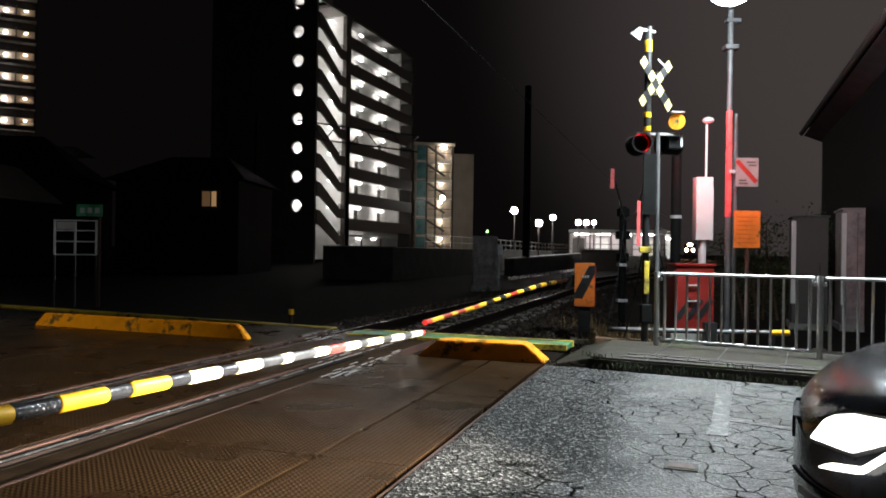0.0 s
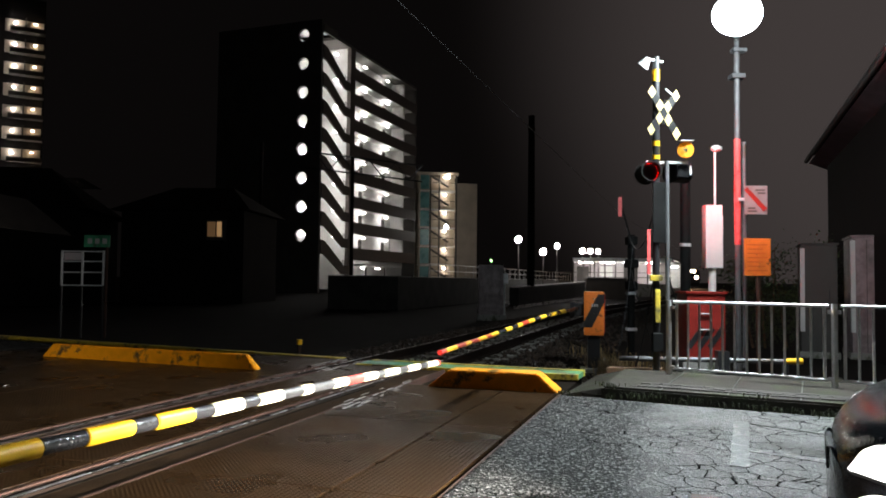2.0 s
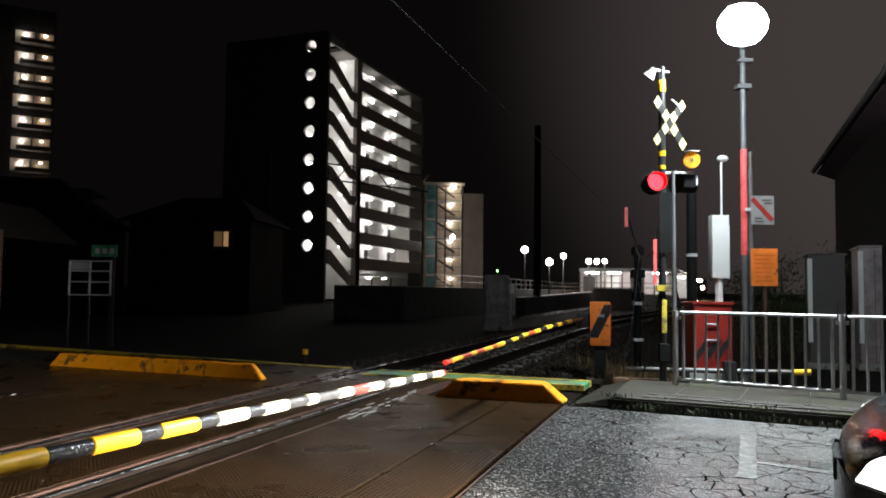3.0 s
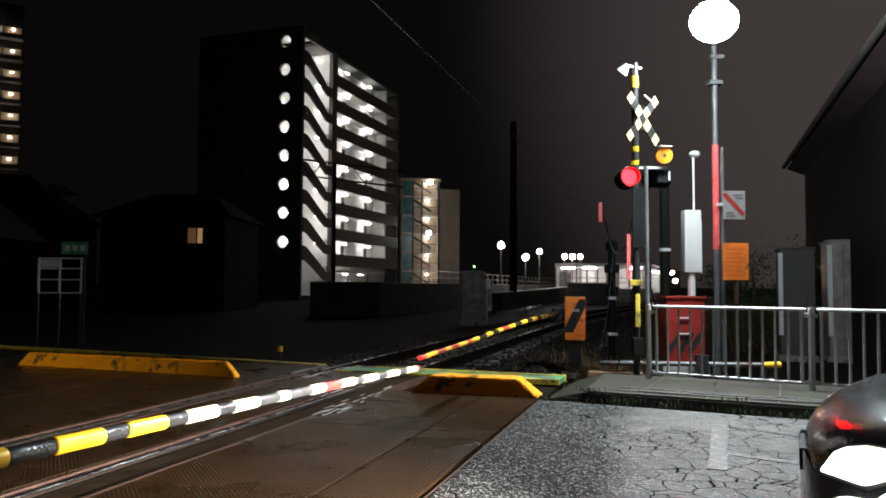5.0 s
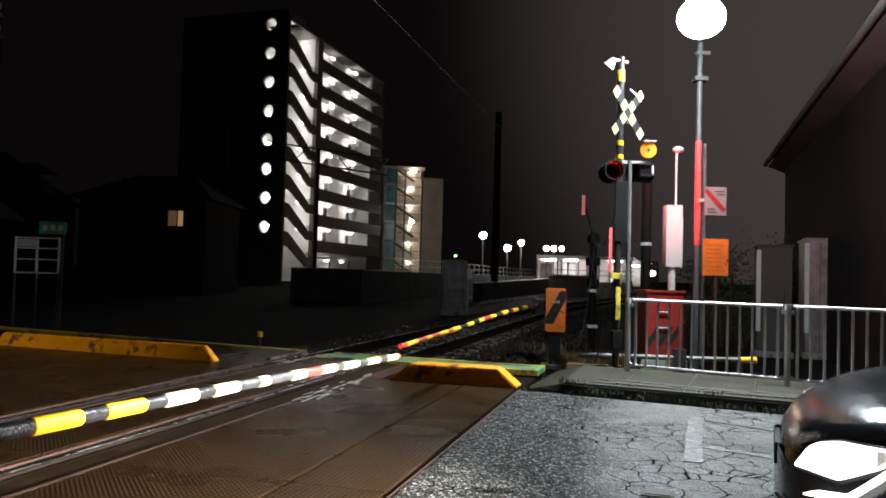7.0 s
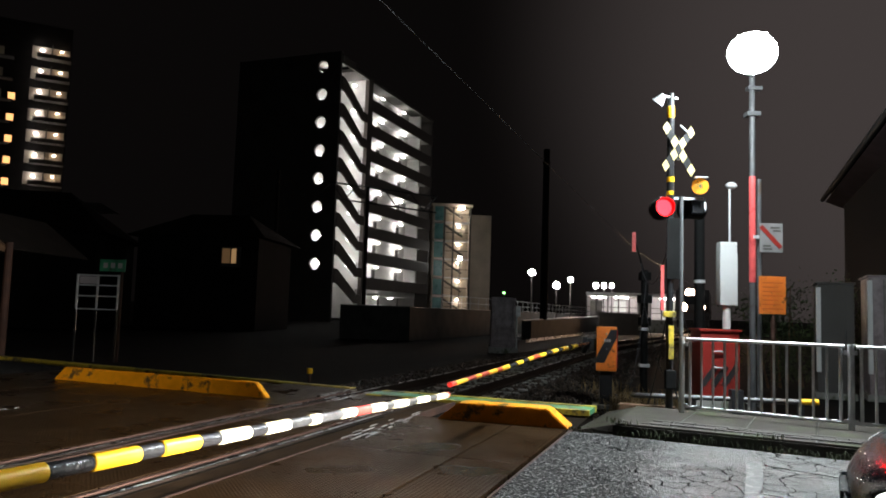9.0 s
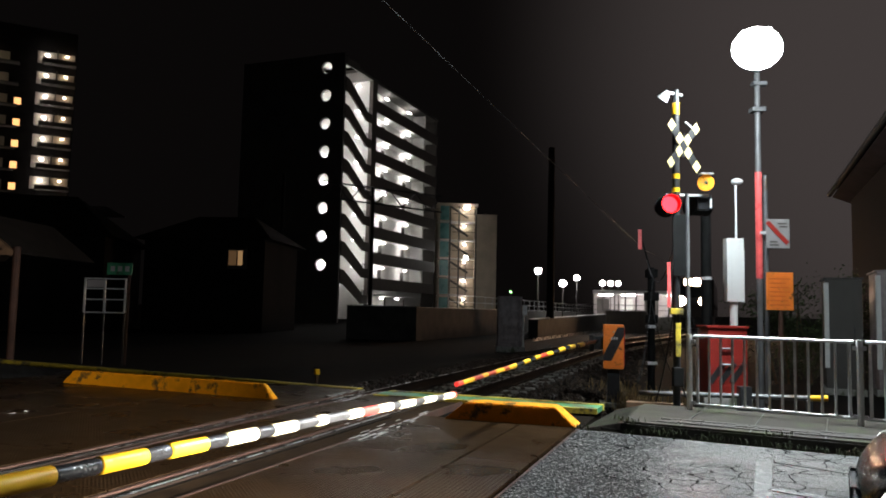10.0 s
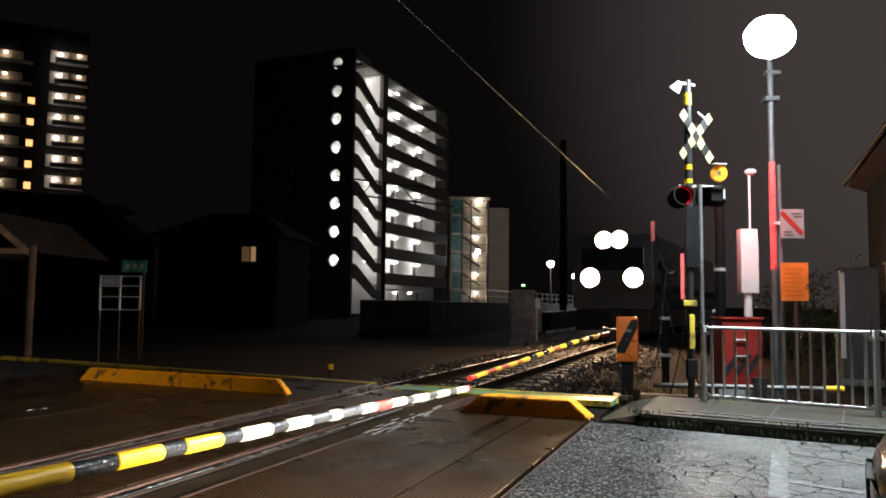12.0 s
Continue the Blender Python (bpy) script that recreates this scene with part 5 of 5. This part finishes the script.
body = bmesh.new()
stations = [0.285, 0.28, 0.27, 0.25, 0.22, 0.18, 0.13, 0.07, 0.0, -0.07, -0.135, -0.3, -0.6, -0.85, -1.1, -1.6, -2.4, -3.4, -3.9, -4.2, -4.4]
rings = loft(body, [car_section(x) for x in stations])
body.faces.new(rings[0])
body.faces.new(rings[-1][::-1])
bmesh.ops.recalc_face_normals(body, faces=body.faces)
part("body", body, M["car_paint"], car, smooth=True)
cabin = bmesh.new()
rings = loft(cabin, [[(x0, y, z) for y, z in ((w, 0.9), (w * 0.92, (0.9 + zt) / 2), (w * 0.78, zt), (0, zt + 0.03), (-w * 0.78, zt), (-w * 0.92, (0.9 + zt) / 2), (-w, 0.9))] for x0, w, zt in ((-1.15, 0.72, 0.93), (-1.9, 0.74, 1.36), (-2.9, 0.74, 1.4), (-3.9, 0.7, 0.98))])
cabin.faces.new(rings[0])
cabin.faces.new(rings[-1][::-1])
bmesh.ops.recalc_face_normals(cabin, faces=cabin.faces)
part("cabin_glass", cabin, M["glass"], car, "dark window glass", smooth=True)
M["head_on"] = glow("lit_headlamp", (1.0, 0.97, 0.9), 5)
# glow put in for the headlamp's spill on the unlit indicator lens
M["lens_dim"] = glow("spill_lit_lens", (1.0, 0.97, 0.92), 0.45)


def wrap(x0, x1, n, side, lower, upper, proud, rows=4):
    """A curved sheet that follows nose and wing from x0 to x1, between two heights given along it (0 to 1)."""
    bm = bmesh.new()
    grid = []
    for k in range(n + 1):
        u = k / n
        x = x0 + (x1 - x0) * u
        y = half_width(x) + proud
        zl, zh = lower(u, x), upper(u, x)
        grid.append([bm.verts.new((x + proud, side * y, zl + (zh - zl) * q / rows)) for q in range(rows + 1)])
    for r0, r1 in zip(grid, grid[1:]):
        for q in range(rows):
            bm.faces.new((r0[q], r0[q + 1], r1[q + 1], r1[q]))
    bmesh.ops.recalc_face_normals(bm, faces=bm.faces)
    bmesh.ops.solidify(bm, geom=bm.faces[:], thickness=0.01)
    return bm


LENS_X = (-0.02, 0.03, 0.118, 0.16, 0.188, 0.22)
LENS_LOW = (0.69, 0.639, 0.575, 0.572, 0.570, 0.564)
LENS_TOP = (0.698, 0.693, 0.683, 0.664, 0.637, 0.570)


def headlamp(side):
    """A wrapped lens, pointed by the nose, deepest on the corner and narrowing along the wing."""
    def low(u, x):
        return float(np.interp(x, LENS_X, LENS_LOW))

    def top(u, x):
        return float(np.interp(x, LENS_X, LENS_TOP))
    lens = part("headlamp", wrap(0.22, -0.018, 26, side, low, top, 0.012), M["head_on"], car, "glaring white headlamp", smooth=True)
    part("lamp_surround", wrap(0.226, -0.03, 26, side, lambda u, x: low(u, x) - 0.012, lambda u, x: top(u, x) + 0.006, 0.006), M["black"], lens)
    part("indicator_lens", wrap(0.024, -0.012, 6, side, lambda u, x: low(u, x) + 0.004, lambda u, x: top(u, x) - 0.004, 0.025, 2), M["lens_dim"], lens, "indicator lens glowing for the headlamp's spill")
    return lens


def bumper_glint(side):
    """A glowing strip, the headlamp's reflection on the bumper, rising along the wing."""
    def low(u, x):
        return float(np.interp(x, (-0.03, 0.0, 0.09, 0.19), (0.668, 0.636, 0.53, 0.497)))
    part("headlamp_reflection", wrap(0.19, -0.03, 20, side, low, lambda u, x: low(u, x) + 0.02 * min(1, 6 * u + 0.2, 6 * (1 - u) + 0.2), 0.02, 2), M["head_on"], car, "glowing strip for the headlamp's reflection on the bumper", smooth=True)


for side in (1, -1):
    part("bumper_seam", wrap(0.27, -0.5, 40, side, lambda u, x: 0.425, lambda u, x: 0.432, 0.015, 1), M["rubber"], car, "dark bumper seam")
    part("hood_seam", wrap(0.21, -1.0, 40, side, lambda u, x: hood_top(x) - 0.052, lambda u, x: hood_top(x) - 0.046, 0.003, 1), M["rubber"], car, "dark seam between hood and wing")
    part("bumper_moulding", wrap(0.24, -0.4, 40, side, lambda u, x: 0.385, lambda u, x: 0.408, 0.026, 2), M["black"], car, "black bumper moulding", smooth=True)
part("grille", bmx(box, 0.262, 0.288, -0.15, 0.15, 0.5, 0.575, 0.008), M["check_black"], car, "dark grille")
bumper_glint(1)
headlamp(1).visible_shadow = False
headlamp(-1).visible_shadow = False
for x in (-0.75, -3.45):
    for s in (1, -1):
        w = part("wheel", bmx(cyl, (x, s * 0.68, 0.31), (x, s * 0.885, 0.31), 0.31, n=28), M["rubber"], car, "black tyre", smooth=True)
        part("rim", bmx(cyl, (x, s * 0.88, 0.31), (x, s * 0.895, 0.31), 0.2, n=20), M["galv"], w)

# ---- worn paint, drain cover, weeds ----
M["worn_white"] = mat("worn_white_paint", (0.3, 0.29, 0.27), 0.6, var=0.35, scale=9, bump=0.6, fine=60, dirt=(0.035, 0.035, 0.033), dirt_amount=0.95, dirt_scale=13)
marks = thing("road_marking", Matrix.Identity(4), "worn white paint strokes on the asphalt", "road marking", kind="structure")
for p, q, w in (((2.385, 5.98), (1.80, 4.55), 0.11), ((2.45, 5.93), (3.3, 5.1), 0.05), ((2.02, 5.0), (2.7, 4.45), 0.07)):
    part("stroke", bmx(strip, Vector((*p, 0)), Vector((*q, 0)), w, -0.01, 0.004), M["worn_white"], marks)
drain = thing("drain_cover", pose(1.345, 3.87, 0, 0, 0, -20), "small rusty drain cover with a pale frame", "drain cover")
part("frame", bmx(box, -0.085, 0.085, -0.07, 0.07, -0.02, 0.008, 0.004), M["wet_concrete"], drain)
part("lid", bmx(box, -0.065, 0.065, -0.05, 0.05, -0.01, 0.012, 0.003), M["rust"], drain)
M["weed"] = mat("weed_leaf", (0.035, 0.042, 0.014), 0.5, var=0.4, scale=20)
M["dry_grass"] = mat("dry_grass", (0.32, 0.22, 0.1), 0.7, var=0.4, scale=20)


def tufts(name, places, material, label, h, seed):
    """Blades of grass in clumps, in one mesh."""
    rnd = random.Random(seed)
    vs, fs = [], []
    for c, n, spread in places:
        for _ in range(n):
            b = Vector(c) + Vector((rnd.gauss(0, spread), rnd.gauss(0, spread), 0))
            ang, lean = rnd.random() * 6.28, rnd.uniform(0.1, 0.9)
            d, s = Vector((math.cos(ang), math.sin(ang), 0)), Vector((-math.sin(ang), math.cos(ang), 0)) * 0.004
            L = h * rnd.uniform(0.4, 1.1)
            k = len(vs)
            m = b + d * L * lean * 0.35 + Vector((0, 0, L * 0.6))
            e = b + d * L * lean + Vector((0, 0, L * (1 - 0.5 * lean)))
            vs += [b - s, b + s, m + s, m - s, e]
            fs += [(k, k + 1, k + 2, k + 3), (k + 3, k + 2, k + 4)]
    me = bpy.data.meshes.new(name)
    me.from_pydata([v[:] for v in vs], [], fs)
    me.materials.append(material)
    return tagged(new(name, me), label, "grass", kind="stuff")


rw = random.Random(9)
tufts("weeds", [(K0 + RD * rw.uniform(0.3, 3.6) + KN * (0.07 + rw.uniform(-0.04, 0.08)) + Vector((0, 0, rw.choice((0.0, 0.0, 0.03, 0.1)))), 22, 0.05) for _ in range(46)] + [(K0 + KN * 0.05, 30, 0.05), ((-0.5, 10.6, -0.1), 40, 0.2), ((2.9, 8.5, 0.09), 30, 0.08)], M["weed"], "green weeds along the kerb and pavement", 0.065, 3)
tufts("dry_grass", [(sa(-1.15, 11.3, -0.3), 260, 0.14), (sa(-0.9, 10.9, -0.3), 200, 0.16), (sa(-1.6, 13.5, -0.3), 160, 0.3), (sa(-0.5, 12.5, -0.3), 160, 0.3)], M["dry_grass"], "pale dry grass beside the barrier machine", 0.38, 5)


def hedge(p, q, n, h, seed):
    """A ragged bush row: stems and many small leaves in uneven clumps."""
    rnd = random.Random(seed)
    p, q = Vector((*p, -0.3)), Vector((*q, -0.3))
    t = thing("hedge", Matrix.Identity(4), "dark ragged hedge behind the equipment cabinets", "hedge")
    bm, vs, fs = bmesh.new(), [], []
    for k in range(n):
        b = p.lerp(q, (k + rnd.random()) / n)
        top = h * rnd.uniform(0.6, 1.1)
        cyl(bm, b, b + Vector((rnd.gauss(0, 0.2), rnd.gauss(0, 0.2), top)), 0.03, 0.01, n=5)
        for c in range(5):
            cc = b + Vector((rnd.gauss(0, 0.28), rnd.gauss(0, 0.25), top * rnd.uniform(0.2, 1.0)))
            for _ in range(150):
                o = cc + Vector((rnd.gauss(0, 0.2), rnd.gauss(0, 0.2), rnd.gauss(0, 0.17)))
                nn = Vector((rnd.gauss(0, 1), rnd.gauss(0, 1), rnd.gauss(0, 1))).normalized()
                u = nn.orthogonal().normalized() * rnd.uniform(0.02, 0.045)
                w = nn.cross(u) * 0.55
                i0 = len(vs)
                vs += [o - u, o + w, o + u, o - w]
                fs.append((i0, i0 + 1, i0 + 2, i0 + 3))
    part("stem", bm, M["wood"], t)
    me = bpy.data.meshes.new("foliage")
    me.from_pydata([v[:] for v in vs], [], fs)
    me.materials.append(M["leaf"])
    new("foliage", me).parent = t


M["wet_sheet"] = mat("wet_roof_sheet", (0.12, 0.12, 0.13), 0.35, 0.4, var=0.4, scale=9, bump=0.4, fine=20)
M["leaf"] = mat("dark_leaf", (0.06, 0.085, 0.03), 0.5, var=0.4, scale=10)
hedge((6.4, 16.3), (11.8, 15.8), 22, 2.1, 1)

# rear signal mast by the track, and small trackside things
rear = thing("rear_signal_mast", pose(*MAST2, -0.3), "dark trackside mast with boxes and a narrow red board", "signal mast")
part("pole", bmx(cyl, (0.24, 0, 0), (0.24, 0, 2.2), 0.06, n=14), M["check_black"], rear, smooth=True)
for z, w in ((2.1, 0.08), (1.72, 0.1), (1.35, 0.08)):
    part("box", bmx(box, 0.24 - w, 0.24 + w, -0.12, 0.12, z - 0.07, z + 0.07, 0.02), M["check_black"], rear)
part("red_board", bmx(box, 0.01, 0.07, -0.06, -0.04, 2.5, 2.83, 0.005), M["pink_sleeve"], rear)
part("board_arm", bmx(cyl, (0.04, -0.03, 2.8), (0.24, 0, 2.1), 0.015, n=8), M["check_black"], rear)
for z in (0.6, 1.2):
    part("cable_clip", bmx(box, 0.16, 0.32, -0.08, 0.08, z, z + 0.05, 0.01), M["galv"], rear)
cpost = thing("trackside_post", pose(3.26, 10.0, -0.3), "thick dark trackside post behind the control cabinet", "post")
part("pole", bmx(cyl, (0, 0, 0), (0, 0, 3.0), 0.07, 0.065, n=16), M["check_black"], cpost, smooth=True)
part("cap", bmx(cyl, (0, 0, 3.0), (0, 0, 3.04), 0.078, n=16), M["black"], cpost, smooth=True)
for z in (0.9, 1.9):
    part("band", bmx(cyl, (0, 0, z), (0, 0, z + 0.04), 0.076, n=16), M["galv"], cpost, smooth=True)
mp = thing("marker_post", pose(-2.2, 11.4, -0.3), "small marker post with a yellow cap", "marker post")
part("stem", bmx(cyl, (0, 0, 0), (0, 0, 0.4), 0.025, n=10), M["rust"], mp)
part("cap", bmx(cyl, (0, 0, 0.4), (0, 0, 0.48), 0.045, n=12), M["boom_yellow"], mp)
wood = thing("timber_stack", pose(2.32, 8.95, -0.3, 0, 0, -18), "low stack of dark old timbers", "timber")
for k, (y, z) in enumerate(((0, 0.0), (0.2, 0.0), (0.1, 0.19))):
    part("timber", bmx(box, -0.35, 0.3, y - 0.09, y + 0.09, z, z + 0.185, 0.015), M["wood"], wood)

# rooftop of a low hall in front of the far tower, its sheets wet
hall = thing("low_hall", pose(-37.5, 62, -0.3, 0, 0, 14), "low dark hall with a wet ribbed arched roof", "hall")
part("wall", bmx(box, 0, 6.6, 0, 8, 0, 8.2), M["tower_wall"], hall)
for i in range(14):
    u0, u1 = i / 14, (i + 1) / 14
    z0, z1 = 8.2 + 1.6 * math.sin(math.pi * u0 * 0.55), 8.2 + 1.6 * math.sin(math.pi * u1 * 0.55)
    bm = bmesh.new()
    f = bm.faces.new([bm.verts.new(p) for p in ((6.6 * u0, -0.2, z0), (6.6 * u1 - 0.03, -0.2, z1), (6.6 * u1 - 0.03, 8.2, z1), (6.6 * u0, 8.2, z0))])
    bmesh.ops.solidify(bm, geom=[f], thickness=0.06)
    part("roof_sheet", bm, M["wet_sheet"], hall)

# ---- the train ----
M["train_white"] = mat("train_enamel", (0.1, 0.1, 0.11), 0.35, var=0.1, scale=1, bump=0.03)
M["train_lamp"] = glow("train_headlamp", (1.0, 0.60, 0.34), 240)
train = thing("train", pose(0, 0, 0), "oncoming train with two low headlamps and a roof headlamp", "train")


def train_box(bm, x0, x1, y0, y1, z0, z1):
    box(bm, x0, x1, y0, y1, z0, z1, 0.15)


part("car_body", bmx(train_box, -1.42, 1.42, 0.0, 20.0, 1.0, 3.65), M["train_white"], train, smooth=True)
part("underframe", bmx(box, -1.2, 1.2, 0.1, 19.9, 0.35, 1.0), M["black"], train)
part("skirt", bmx(box, -1.3, 1.3, -0.05, 0.3, 0.25, 1.0, 0.05), M["black"], train)
part("windscreen", bmx(box, -1.1, 1.1, -0.02, 0.1, 2.35, 3.15, 0.05), M["glass"], train)
part("band", bmx(box, -1.43, 1.43, -0.015, 20, 1.6, 1.9, 0.01), M["dark_wall"], train)


def ring(bm, x, z, r, y0, y1):
    """A short open tube round a lamp."""
    n = 20
    v = [[bm.verts.new((x + rr * math.cos(2 * math.pi * k / n), y, z + rr * math.sin(2 * math.pi * k / n))) for k in range(n)] for rr, y in ((r, y1), (r + 0.05, y1), (r + 0.05, y0), (r, y0))]
    for q in range(4):
        for k in range(n):
            bm.faces.new((v[q][k], v[q][(k + 1) % n], v[(q + 1) % 4][(k + 1) % n], v[(q + 1) % 4][k]))
    bmesh.ops.recalc_face_normals(bm, faces=bm.faces)


for s, z, r in ((-0.75, 2.1, 0.33), (0.75, 2.1, 0.33), (-0.27, 3.42, 0.29), (0.27, 3.42, 0.29)):
    part("lamp_tube", bmx(ring, s, z, r, -0.2, 0.1), M["black"], train)
    part("headlamp", bmx(cyl, (s, -0.04, z), (s, -0.02, z), r, n=20), M["train_lamp"], train, "blazing warm headlamp")
for a in (2.5, 15.5):
    for s in (-0.565, 0.565):
        for k in (0, 2.1):
            part("wheel", bmx(cyl, (s - 0.06, a + k, 0.43), (s + 0.06, a + k, 0.43), 0.43, n=20), M["steel"], train)
part("coupler", bmx(box, -0.12, 0.12, -0.35, 0.1, 0.75, 1.0, 0.03), M["black"], train)

# ---- what moves ----


def motions():
    rows = []
    for t, a in ((0, 190), (1.5, 171), (2.7, 155.5), (4.3, 134.5), (5.5, 118), (6.5, 104), (7.2, 94), (8.0, 82.5), (8.8, 71.5), (9.5, 61.5), (10.0, 54.5), (10.5, 47.5), (11.0, 40.6), (11.5, 33.7), (12.0, 26.3)):
        p, q = sa(-3.83 + bend(a), a), sa(-3.83 + bend(a + 14), a + 14)
        rows.append((t, pose(p.x, p.y, 0, 0, 0, -math.degrees(math.atan2(q.x - p.x, q.y - p.y)))))
    walk(train, rows)
    # the two lamps swing their lit faces round in turn
    for ob, m, first_on in ((red_front, LAMP_M, True), (red_back, BACK_M, False)):
        state_rows = []
        turn = 180.0 if first_on else 0.0
        for t in FLIPS:
            for k in range(4):
                state_rows.append((t - 0.05 + k / 30, turn + 60 * k))
            turn += 180
        state_rows.append((12.0, turn))
        walk(ob, [(t, m @ pose(0, 0, 0, 0, 0, r)) for t, r in state_rows])


FLIPS = (0.05, 0.75, 1.35, 1.95, 2.55, 3.15, 3.75, 4.35, 4.95, 5.65, 6.25, 6.85, 7.45, 8.05, 8.65, 9.25, 9.85, 10.55, 11.15, 11.75)
motions()
